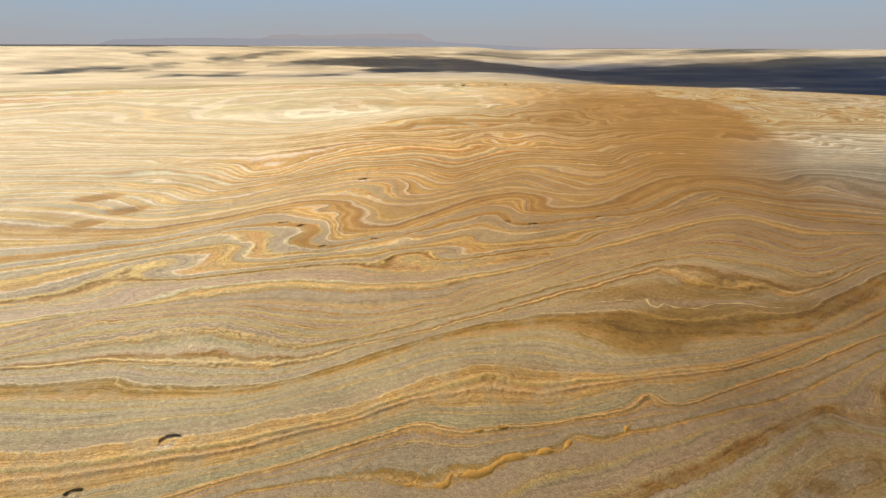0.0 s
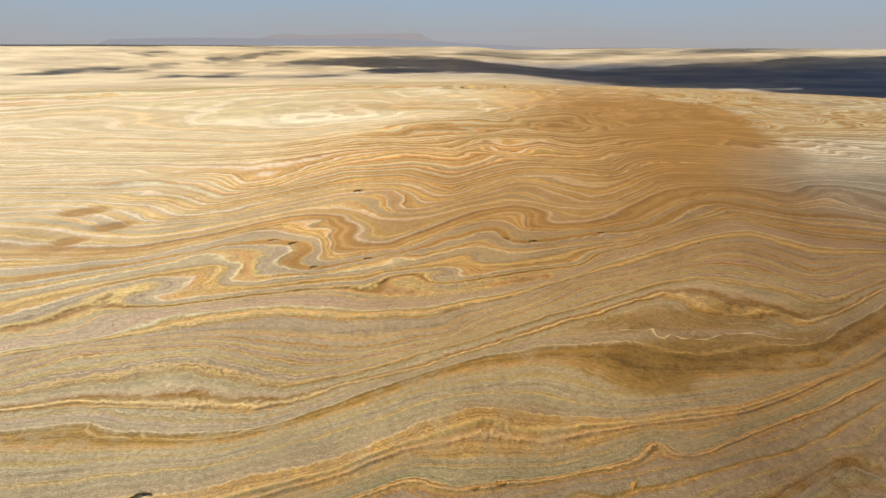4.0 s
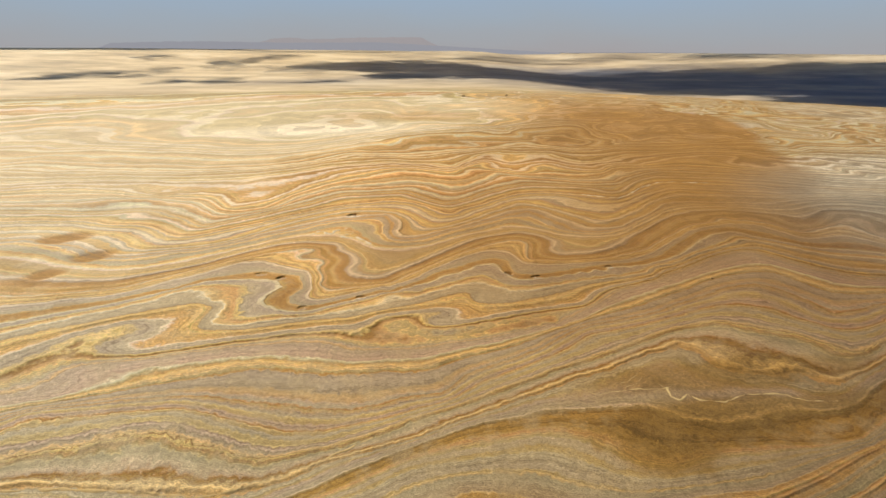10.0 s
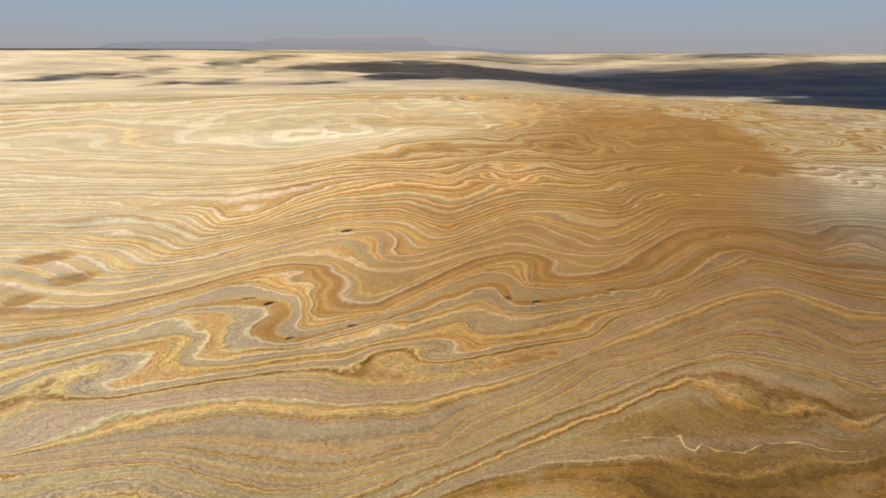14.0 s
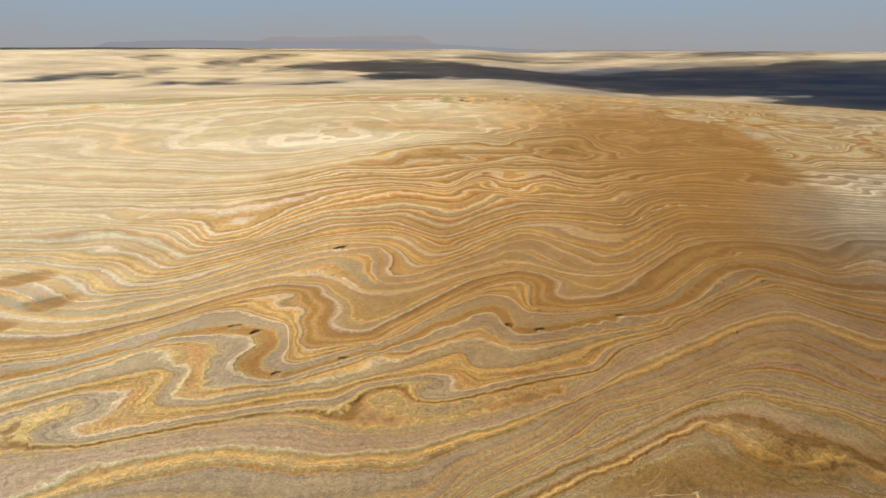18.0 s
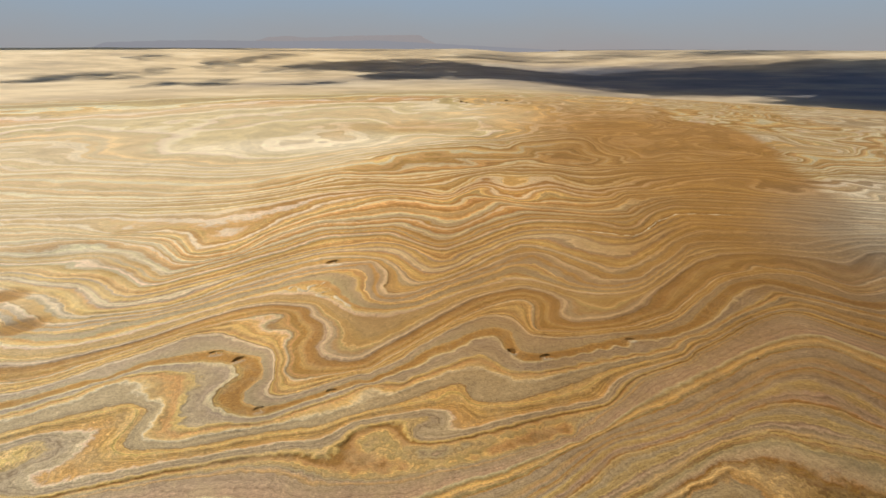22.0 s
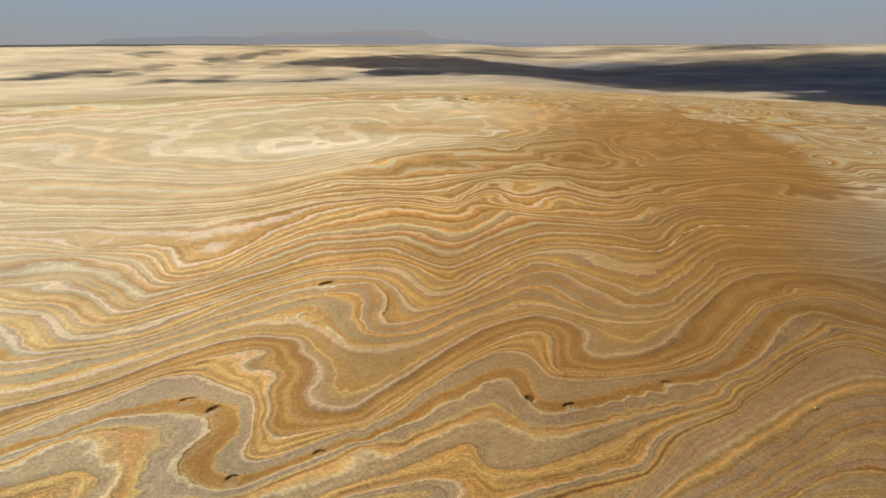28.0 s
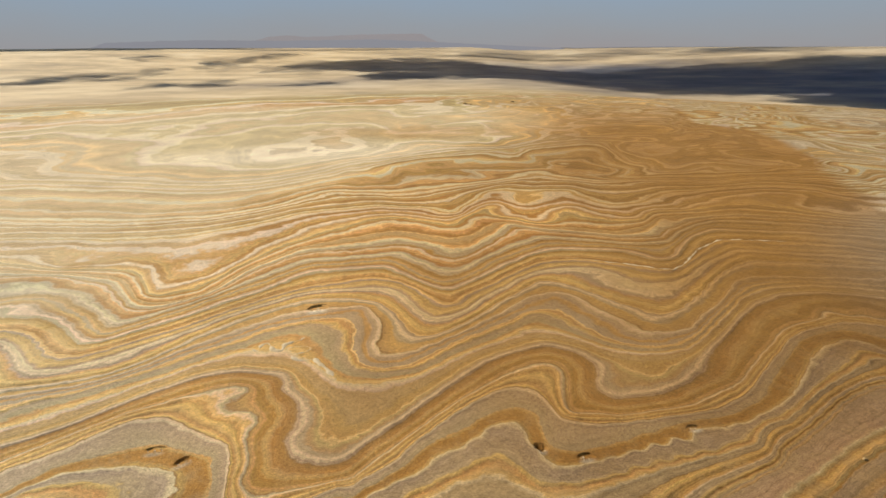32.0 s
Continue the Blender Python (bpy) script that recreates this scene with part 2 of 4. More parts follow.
    ln.new(hsum, bump.inputs["Height"])
    ln.new(bump.outputs[0], bsdf.inputs["Normal"])
    return m


def rock_material(name, c1, c2, scale, bump_m=0.1):
    m, n, ln, bsdf = nodes_of(name)
    pos = n.new("ShaderNodeNewGeometry").outputs["Position"]
    a = noise_node(n, ln, pos, scale, 6, 0.65)
    b = noise_node(n, ln, pos, scale * 6, 5, 0.7)
    col = stops(n, ln, a, [(0.3, c1), (0.7, c2)])
    col = mix_node(n, ln, 0.7, col, stops(n, ln, b, [(0.3, (0.7, 0.7, 0.7)), (0.7, (1.2, 1.2, 1.2))]), "MULTIPLY")
    ln.new(col, bsdf.inputs["Base Color"])
    bsdf.inputs["Roughness"].default_value = 0.93
    bsdf.inputs["Specular IOR Level"].default_value = 0.15
    bump = n.new("ShaderNodeBump")
    bump.inputs["Strength"].default_value, bump.inputs["Distance"].default_value = 0.7, bump_m
    ln.new(b, bump.inputs["Height"])
    ln.new(bump.outputs[0], bsdf.inputs["Normal"])
    return m


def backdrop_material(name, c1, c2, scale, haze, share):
    """Far rock with the haze of lit air painted over it as an even glow."""
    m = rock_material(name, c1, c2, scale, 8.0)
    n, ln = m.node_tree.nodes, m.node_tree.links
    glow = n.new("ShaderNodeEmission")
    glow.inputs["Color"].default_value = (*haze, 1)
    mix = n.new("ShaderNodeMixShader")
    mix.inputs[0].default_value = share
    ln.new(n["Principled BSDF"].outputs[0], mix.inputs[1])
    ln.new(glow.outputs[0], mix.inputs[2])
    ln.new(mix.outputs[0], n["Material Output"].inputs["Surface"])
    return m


def cloud_material(name, through_light):
    m, n, ln, bsdf = nodes_of(name)
    bsdf.inputs["Base Color"].default_value, bsdf.inputs["Roughness"].default_value = (0.9, 0.9, 0.9, 1), 1.0
    tr = n.new("ShaderNodeBsdfTransparent")
    mix = n.new("ShaderNodeMixShader")
    mix.inputs[0].default_value = through_light
    ln.new(bsdf.outputs[0], mix.inputs[1])
    ln.new(tr.outputs[0], mix.inputs[2])
    ln.new(mix.outputs[0], n["Material Output"].inputs["Surface"])
    return m


def haze_material():
    """Dusty air down to the horizon: blue-grey above, mauve below, in faint slanting veils."""
    m = bpy.data.materials.new("dusty_air")
    m.use_nodes = True
    n, ln = m.node_tree.nodes, m.node_tree.links
    n.remove(n["Principled BSDF"])
    pos = n.new("ShaderNodeNewGeometry").outputs["Position"]
    sp = n.new("ShaderNodeSeparateXYZ")
    ln.new(pos, sp.inputs[0])
    mp = n.new("ShaderNodeMapping")
    mp.inputs["Scale"].default_value, mp.inputs["Rotation"].default_value = (0.0006, 0.0006, 0.0022), (0, radians(25), 0)
    ln.new(pos, mp.inputs["Vector"])
    veil = noise_node(n, ln, mp.outputs[0], 1.0, 4, 0.55)
    up = math_node(n, ln, "ADD", math_node(n, ln, "DIVIDE", sp.outputs[2], 520.0), math_node(n, ln, "MULTIPLY", math_node(n, ln, "SUBTRACT", veil, 0.5), 0.5))
    col = stops(n, ln, up, [(0.1, (0.38, 0.36, 0.37)), (0.3, (0.37, 0.385, 0.41)), (0.6, (0.35, 0.41, 0.475)), (0.95, (0.33, 0.43, 0.55))])
    glow = n.new("ShaderNodeEmission")
    ln.new(col, glow.inputs["Color"])
    ln.new(glow.outputs[0], n["Material Output"].inputs["Surface"])
    return m


GROUND = ground_material()
AIR = haze_material()
CLAY = rock_material("mound_clay", (0.44, 0.27, 0.1), (0.66, 0.48, 0.24), 0.9, 0.15)
CRUST = rock_material("salt_crust", (0.6, 0.46, 0.26), (0.8, 0.66, 0.42), 1.6, 0.1)
# both far rocks are nearly all painted haze glow
MESA = backdrop_material("far_rock_hazed", (0.36, 0.27, 0.25), (0.5, 0.38, 0.35), 0.006, (0.372, 0.345, 0.355), 0.95)
HILL = backdrop_material("far_hill_hazed", (0.2, 0.2, 0.24), (0.3, 0.28, 0.3), 0.004, (0.325, 0.328, 0.365), 0.95)
VEIN = rock_material("vein_salt", (0.66, 0.51, 0.29), (0.82, 0.67, 0.44), 0.8, 0.1)
LEDGE = rock_material("ledge_crust", (0.50, 0.34, 0.13), (0.66, 0.48, 0.22), 0.8, 0.1)
OCHRE = rock_material("ledge_ochre", (0.36, 0.18, 0.03), (0.50, 0.28, 0.07), 0.7, 0.12)
CLOUD = cloud_material("cloud", 0.02)
WISP = cloud_material("thin_cloud", 0.66)
VEIL = cloud_material("veil_cloud", 0.84)

# ---- the folds of the beds, in plan ----
HORIZONS = []


def bed(column, *line):
    """One bed's outcrop: its place in the column and the line along which it runs on the ground."""
    HORIZONS.append((column, np.array(line, float)))


bed(0, (-35.9, 85.5), (-10.3, 90.2), (-1.3, 87), (3.6, 87.9), (5.5, 91.4), (10.4, 90), (16.7, 94.7), (29, 96.9), (32.6, 101.4), (35.6, 99.1), (41.9, 99.6), (45.6, 102.9), (48.8, 101.3), (82.5, 111.3), (95.7, 116.7), (128, 134.4))
bed(-9, (36.5, 83.2), (57.8, 91.4), (93.8, 109.8), (99.2, 104.3), (104.6, 104.7))
bed(9, (-48.6, 85.9), (-28.2, 93.6), (-2, 106), (7.9, 102.6), (25.9, 105.2), (45.1, 109.1), (54, 115.1), (57.6, 110.5), (63.7, 111.8), (101.3, 127.5), (135.6, 144))
bed(22, (-85.6, 94.3), (-74.7, 94.6), (-42.7, 100.1), (-17.6, 109.4), (16.8, 126.1), (23.5, 121.9), (31.9, 121.2), (49.6, 122.7), (79.7, 127.1), (91.4, 131.6), (126.7, 147.8), (147.8, 159.5))
bed(36, (-101.6, 117.7), (-75, 117.3), (-51.1, 117.7), (-42.1, 119.3), (-28.1, 125.1), (-11.4, 133.3), (-2.3, 139.7), (35.1, 151.4), (45.9, 146.8), (53.4, 138.9), (62.2, 136.4), (75.2, 140.5), (103, 142.9), (115.1, 146), (155.2, 168.8))
bed(41, (-105.3, 123), (-96.9, 122.7), (-78.7, 125.9), (-74.3, 122.7), (-56.4, 121), (-42.9, 122.3), (-35.1, 124.5), (-20.3, 132.2), (16.4, 153), (36.3, 157.7), (61.2, 157.3), (68.2, 152.2), (80.8, 149.2), (102.7, 151.1), (116.9, 154.1), (169.7, 187.2))
bed(44, (49.7, 162.5), (71.6, 166), (72.4, 162.2), (80.4, 160.3), (106.9, 165), (110, 160.7), (121.2, 160.7), (164.7, 188.4))
bed(48, (86.5, 194.7), (94.4, 192.8), (95.7, 181.6), (104, 177.9), (116.9, 179.5), (125.9, 171.1), (140.2, 177.8), (171, 196.8))
bed(68, (-127.8, 155.7), (-87.7, 170.9), (-48.5, 184.5), (-22.3, 180.8), (3.3, 182.4), (30.9, 194.1), (83.5, 224.2))
bed(87, (116.1, 266.5), (148.9, 288.5), (167.9, 296.1))
bed(92, (0.5, 242), (27.3, 267.3), (32.1, 265.6), (37.4, 249.5), (42.6, 246.2), (96.9, 262.1), (124.7, 277.4), (156.5, 304.9), (167.1, 308.1), (172.5, 301.9))
bed(99, (-100.4, 247.2), (-79.8, 272.2), (-48.9, 259.3), (-44.9, 245.5))
bed(99, (-10.9, 242.4), (-0, 252), (15.9, 271.7), (32.6, 282.2), (41.2, 279.8), (48.7, 266), (54.4, 262.5), (98.2, 271.2), (110.6, 277.9), (148.4, 315.2), (173.6, 323.1), (185, 318))
bed(106, (-108.8, 259.3), (-87.3, 277.1), (-57.6, 290.5), (-48.8, 288.9), (-56.8, 284), (-55.6, 279.2), (-41.5, 272.1), (-45.7, 265.1), (-40.2, 259), (-40.4, 245.4), (-35, 243.3), (-11.6, 248.2), (16.2, 278.1), (40.4, 297.7), (50.9, 300.9), (54.4, 294.7), (50.6, 273.9), (66.9, 270.6), (89.6, 275.3), (111.9, 287.3), (148.1, 321.9), (180, 332), (191, 325))
bed(114, (42.6, 311.3), (51.4, 313.8), (61.2, 310.5), (68.5, 303.2), (70.3, 295.8), (65, 282.8), (82.8, 285.2), (94.1, 289.7), (145.7, 341.9), (163, 351), (182, 352), (206, 345))
bed(120, (-11.2, 289.6), (1.7, 291.7), (51.7, 326.9), (78.7, 306.6), (94.9, 305.9), (107.7, 311.4), (144.4, 348.6), (162, 358), (186, 359), (211, 351))
bed(126, (5.3, 307.7), (63.8, 352.2), (75.4, 323.6), (85.5, 314.4), (97.8, 313.1), (115.1, 322.8), (155, 363), (172, 366), (216, 358))
bed(132, (98.6, 332.1), (112, 336.5), (155, 380), (172, 385), (228, 373))
bed(138, (76.8, 386.5), (91.1, 387.3), (107, 368.5), (118.2, 363.5), (131, 371), (150, 391), (170, 402), (237, 384))
bed(142.5, (-11.8, 378.7), (-0.8, 372.8), (16.9, 349.8), (67.6, 396.8), (87.7, 398.2), (128, 380), (169, 419), (205, 411), (244, 393))
bed(148, (-172, 351), (-159, 353), (-146.3, 346.8), (-122, 324), (-113, 327.2), (-93.4, 343), (-65.7, 370), (-51.2, 388.2), (-12.7, 392.2), (14.9, 365.1), (19.9, 363.6), (70.6, 412.3), (83.3, 414.2), (115, 408), (124, 399), (134, 395), (154, 423), (174, 436), (254, 407))
bed(154, (-187, 372), (-171, 375), (-151, 368), (-116.2, 338), (-95.7, 354.8), (-54.2, 403.4), (-7.9, 409.3), (18, 382.8), (26.5, 386.7), (60.3, 424.4), (75, 433), (121, 418), (140, 417), (159, 440), (181, 450), (263, 418))
bed(160, (-204, 397), (-176, 395), (-142, 385), (-117.7, 355.2), (-103.1, 355.1), (-90, 366.2), (-78.2, 396.1), (-60.5, 419.6), (-9.1, 433.6), (10.1, 423.2), (21.9, 407), (34.7, 419.3), (59, 459), (77, 447), (120, 432), (136, 431), (152, 459), (149, 441), (165, 458), (199, 459), (272, 429))
bed(168, (-215, 413), (-179, 401), (-151, 402), (-135, 397), (-115.6, 368), (-105, 371.8), (-91.6, 385.8), (-77, 426), (-57, 452), (-32, 472), (-11.3, 477.1), (24.2, 461.1), (52, 497), (53, 471), (61, 473), (73, 459), (87, 458), (95, 479), (104, 484), (103, 464), (121, 458), (141, 460), (150, 475), (182, 475), (212, 470), (234, 457), (281, 441))
bed(176, (-238, 445), (-172, 442), (-134, 445), (-97, 464), (-71, 487), (-31, 499), (2.9, 495.7), (25, 475), (56, 529), (76, 498), (101, 527), (124, 518), (131, 489), (222, 502), (310, 479))
bed(190, (-261, 478), (-190, 477), (-128, 483), (-90, 508), (-57, 544), (28, 548), (74, 572), (123, 583), (161, 558), (199, 541), (236, 530), (337, 513))
bed(210, (-323, 568), (-251, 555), (-186, 552), (-126, 566), (-87, 592), (-44, 634), (6, 656), (60, 665), (118, 684), (163, 645), (187, 592), (213, 574), (305, 572), (365, 549))
bed(235, (-338, 722), (-278, 649), (-188, 613), (-121, 639), (-22, 694), (68, 753), (169, 784), (275, 721))
bed(235, (-352, 752), (-327, 810), (-240, 846), (-148, 913), (47, 974))
bed(260, (-633, 1014), (-494, 1072), (-351, 1184), (-50, 1254), (253, 1412))
bed(205, (549, 784), (518, 858), (515, 914), (471, 982), (401, 924), (420, 817), (424, 717), (457, 667))
bed(87, (-123.1, 215.8), (-93.2, 231.4), (-84.4, 232.5), (-75.8, 229.8), (-75.9, 211.5), (-61.4, 211), (-30.7, 218.8))
bed(84, (-83.2, 229.7), (-79.6, 225.6), (-80.2, 211.6), (-74.4, 207.1), (-52.4, 209.4), (-30.1, 215.4))
bed(80, (-116.4, 206.1), (-102.8, 216), (-95.9, 215.8), (-91.3, 211.1), (-92.5, 206.6), (-98.4, 203), (-101.8, 195.9), (-89.6, 193.2), (-29, 210))
bed(73, (-99.9, 182.1), (-58.1, 193.8), (-30.5, 194.1), (-22.1, 190.4), (2.2, 191), (27.9, 199.5), (59.8, 213.8))
bed(77, (-32.6, 203.4), (-13.9, 197.8), (-1.2, 196.9), (19.8, 200.2), (50.1, 210.3))
bed(110, (191, 345), (203, 337), (207, 320), (218, 322), (243, 342), (257, 339), (263, 317))
bed(106, (170, 332), (193, 324), (202, 307), (235, 322), (235, 305), (241, 290))
bed(99, (176.6, 318.2), (188.1, 310), (194, 294.1), (221, 298), (234, 280))
bed(92, (-115, 231.7), (-92, 249.8), (-82.9, 253.2), (-70, 252.7), (-61.8, 250.2), (-58.7, 245.6), (-63.4, 232.5), (-61.5, 226.2), (-47, 221.5), (-39.8, 223.1), (9.2, 249.9), (31.3, 266.4), (35.2, 265.5), (40.4, 248.8), (45.7, 248), (106.7, 267.5))
bed(99, (-119.5, 238.4), (-74.5, 269.5), (-52.6, 262.1), (-45.6, 251.9), (-44.9, 241.3), (-47.5, 235.8), (-43.5, 230.5), (-35.4, 231), (-1.9, 250.9))
bed(90, (-1.2, 236.9), (26.2, 254.5), (37.7, 243.9), (48.5, 243.8), (83.3, 254.5))
bed(87, (-25, 219.6), (-0.9, 230.3), (16.2, 241.7), (23.3, 242.9), (30.1, 240.1), (32.1, 235.8), (21.1, 232.9), (25.5, 229.4), (32, 228.6), (101.6, 256.6))
bed(84, (-0.7, 225.8), (19.8, 231.1), (23.5, 226.2), (31.4, 224.7))
bed(80, (-12.6, 218.7), (9, 223.5), (14.4, 220.1), (13.5, 216.7), (3.6, 213.4), (8.8, 210.4), (17.7, 211.7), (64.5, 226.7))
bed(77, (0.2, 208.3), (14.6, 208.9), (29.8, 212.9), (63.3, 223.1))
bed(62, (-103.7, 163.1), (-63.4, 168.6), (-23, 159.7), (-14.5, 160.5), (9.5, 169.4))
bed(57, (-99.4, 156.8), (-63.7, 162.3), (-33.7, 152), (-24.1, 151.1), (-5.6, 157.1), (9.3, 164.2))
bed(137.3, (-210.3, 337.5), (-193.0, 337.0))
bed(137.3, (-154.8, 325.4), (-147.3, 320.7), (-137.1, 310.0), (-130.4, 303.7), (-122.0, 303.3), (-112.3, 307.0), (-103.5, 313.1), (-89.9, 324.5), (-80.7, 334.6), (-70.4, 345.6), (-58.5, 354.5), (-45.6, 363.2), (-23.5, 364.4))
bed(148, (-223.0, 356.2), (-201.5, 354.7), (-181.8, 356.3), (-164.6, 358.3))
bed(154, (-232.4, 369.8), (-209.2, 367.1), (-188.5, 368.4), (-170.0, 374.5))
bed(132, (-132.0, 292.7), (-122.0, 294.3), (-112.4, 296.8), (-102.8, 300.2), (-94.5, 307.0), (-86.2, 315.6), (-78.3, 328.0), (-68.3, 338.9), (-56.8, 347.8), (-44.4, 354.9), (-29.8, 355.4), (-17.5, 352.8), (-8.1, 343.6), (-3.4, 332.8), (-0.9, 323.0), (2.4, 319.0), (7.5, 318.8), (16.7, 323.7), (28.1, 334.6), (44.7, 353.8), (61.1, 369.5))
bed(128, (-129.4, 288.9), (-110.7, 293.8), (-101.7, 298.2), (-93.4, 304.8), (-85.2, 313.2), (-75.9, 321.3), (-65.6, 330.1), (-54.7, 339.4), (-18.4, 347.9), (-11.7, 336.1), (-9.7, 327.4), (-11.5, 317.1), (-9.6, 309.8), (-5.7, 306.2), (1.5, 308.2), (11.3, 313.7), (21.9, 323.6), (36.9, 337.4), (53.9, 355.2))
bed(123, (-123.2, 280.0), (-115.5, 284.0), (-107.4, 288.1), (-99.1, 293.2), (-90.4, 298.4), (-81.3, 304.0), (-72.2, 311.3), (-62.3, 319.3), (-51.8, 327.7), (-39.2, 330.7), (-29.9, 328.6), (-25.4, 320.3), (-22.8, 310.5), (-18.4, 301.4), (-11.9, 295.9), (-3.9, 295.5), (5.2, 298.2), (16.0, 306.5), (26.5, 315.7), (41.0, 327.1), (50.7, 336.9))
bed(119.8, (-118.1, 272.6), (-103.7, 281.7), (-95.5, 286.5), (-88.0, 293.4), (-81.0, 297.8), (-74.1, 303.6), (-65.8, 307.5), (-60.0, 311.8), (-43.8, 310.7), (-33.0, 303.2), (-20.7, 291.4), (-14.8, 289.2), (-5.7, 288.8), (4.2, 292.2), (13.4, 298.9), (20.8, 305.2), (31.4, 314.3), (45.9, 324.2))
bed(113.5, (-112.8, 265.0), (-106.0, 269.1), (-99.2, 274.1), (-92.2, 280.2), (-84.8, 286.6), (-76.5, 292.5), (-67.3, 297.9), (-58.6, 299.8), (-49.1, 298.9), (-40.4, 296.4), (-37.2, 292.2), (-38.3, 287.6), (-33.3, 284.6), (-30.1, 279.2), (-28.5, 271.1), (-29.7, 265.1), (-30.4, 261.6), (-26.7, 257.8))
bed(92.5, (-131.9, 223.8), (-121.3, 229.4), (-110.6, 236.2), (-99.8, 245.1), (-89.2, 252.9))
bed(87.5, (-126.5, 216.0), (-117.4, 223.2), (-106.5, 228.8), (-96.9, 233.0))
bed(48, (-99.3, 133.1), (-87.5, 135.5), (-67.9, 134.2), (-53.9, 132.6), (-45.7, 132.3), (-32.5, 133.6), (-25.9, 137.6), (-18.7, 141.8), (-8.7, 144.9), (1.1, 148.7), (10.4, 154.5), (23.5, 162.7), (42.0, 172.1), (58.9, 180.1), (75.4, 189.6))
bed(52, (-34.5, 142.3), (-20.8, 145.3), (-9.1, 150.4), (1.1, 157.1), (10.8, 161.6), (23.4, 169.0), (37.1, 176.3), (61.4, 188.4), (90.6, 205.0), (106.3, 209.9), (131.9, 198.2), (138.9, 188.2), (145.1, 188.0), (187.0, 209.2))
bed(134, (74.1, 370.7), (85.0, 358.9), (93.8, 348.4), (102.9, 340.7), (112.7, 340.2), (124.4, 350.3), (136.6, 363.7), (152.6, 380.2))
bed(130, (63.1, 363.7), (74.9, 361.2), (82.1, 348.9), (88.8, 337.7), (96.3, 326.8), (102.4, 325.2), (110.9, 329.4), (122.2, 339.2), (136.1, 353.0), (150.9, 370.3))
bed(123, (57.4, 335.2), (63.3, 325.0), (70.4, 316.9), (79.9, 310.5), (91.6, 307.8), (102.4, 309.7), (111.9, 316.7), (124.0, 328.2), (135.5, 340.0))
bed(95.3, (18.7, 262.5), (27.0, 270.4), (32.7, 274.8), (37.4, 271.9), (39.3, 265.6), (40.3, 258.3), (43.5, 253.7), (50.2, 252.8), (59.9, 255.0), (70.6, 258.1), (81.5, 260.9))
bed(99.3, (6.7, 262.2), (12.6, 267.8), (18.8, 272.2), (27.7, 276.9), (34.5, 280.4), (39.8, 280.0), (43.4, 276.4), (45.2, 269.8), (45.4, 263.6), (47.1, 260.6), (51.0, 260.5), (62.4, 263.0), (73.4, 265.6))
bed(91.8, (10.3, 249.9), (17.9, 256.1), (26.3, 263.6), (31.6, 267.1), (33.7, 264.1), (34.7, 258.3), (36.9, 252.2), (39.7, 247.5), (44.5, 245.5), (52.0, 247.0), (67.9, 251.0), (78.4, 254.0), (87.0, 256.4))
bed(73.5, (83.2, 236.2), (101.7, 245.8), (117.0, 255.5), (134.1, 266.6), (147.1, 272.9), (158.2, 275.2), (164.3, 269.4), (169.2, 262.5), (173.6, 255.5), (180.2, 249.2))
bed(69.5, (72.0, 220.9), (84.0, 227.4), (97.0, 234.9), (111.2, 243.3), (127.3, 253.6), (143.1, 261.7), (155.6, 263.1), (163.1, 256.9), (167.2, 246.6), (172.2, 238.8))
bed(62.3, (90.1, 218.8), (103.0, 226.0), (116.8, 233.7), (131.6, 241.6), (142.5, 242.0), (148.9, 235.6), (152.3, 226.0), (155.1, 216.5))
bed(78.2, (105.5, 254.6), (122.1, 266.1), (140.5, 278.8), (157.5, 286.8), (168.1, 283.2), (173.0, 271.7), (179.4, 263.6))
bed(172, (-225.1, 427.1), (-148.2, 423.9), (-129.7, 417.6), (-116.1, 405.3), (-111.7, 411.3), (-99.5, 420.2), (-89.5, 434.2), (-77.3, 452.9))


def log_polar(x, y):
    return np.stack([np.arctan2(x, y + 150), np.log(np.hypot(x, y + 150) / 100.0 + 1e-3)], -1)


def resample(line, gap=0.017):
    """Points at even steps of bearing and log distance along a line."""
    q = log_polar(line[:, 0], line[:, 1])
    s = np.r_[0, np.cumsum(np.hypot(*np.diff(q, axis=0).T))]
    u = np.linspace(0, s[-1], max(2, int(s[-1] / gap) + 1))
    return np.stack([np.interp(u, s, q[:, 0]), np.interp(u, s, q[:, 1])], 1)


def fit_folds():
    """A smooth field (thin plate) through the outcrop lines."""
    q, v = [], []
    for column, line in HORIZONS:
        p = resample(line)
        q.append(p)
        v.append(np.full(len(p), float(column)))
    q, v = np.concatenate(q), np.concatenate(v)
    k = len(q)
    d2 = ((q[:, None] - q[None]) ** 2).sum(-1)
    m = np.zeros((k + 3, k + 3))
    m[:k, :k] = 0.5 * d2 * np.log(d2 + 1e-12) + 1e-5 * np.eye(k)
    m[:k, k], m[:k, k + 1:] = 1, q
    m[k:, :k] = m[:k, k:].T
    return q, np.linalg.solve(m, np.r_[v, 0, 0, 0])


def fold_field(q, c, at):
    out = np.empty(len(at), np.float32)
    q32, w = q.astype(np.float32), c[:len(q)].astype(np.float32)
    qq = (q32 ** 2).sum(1)
    for i in range(0, len(at), 20000):
        a = at[i:i + 20000].astype(np.float32)
        d2 = (a[:, :1] - q32[:, 0]) ** 2 + (a[:, 1:] - q32[:, 1]) ** 2 + np.float32(1e-12)
        out[i:i + 20000] = (0.5 * d2 * np.log(d2)) @ w + c[-3] + a @ c[-2:].astype(np.float32)
    return out


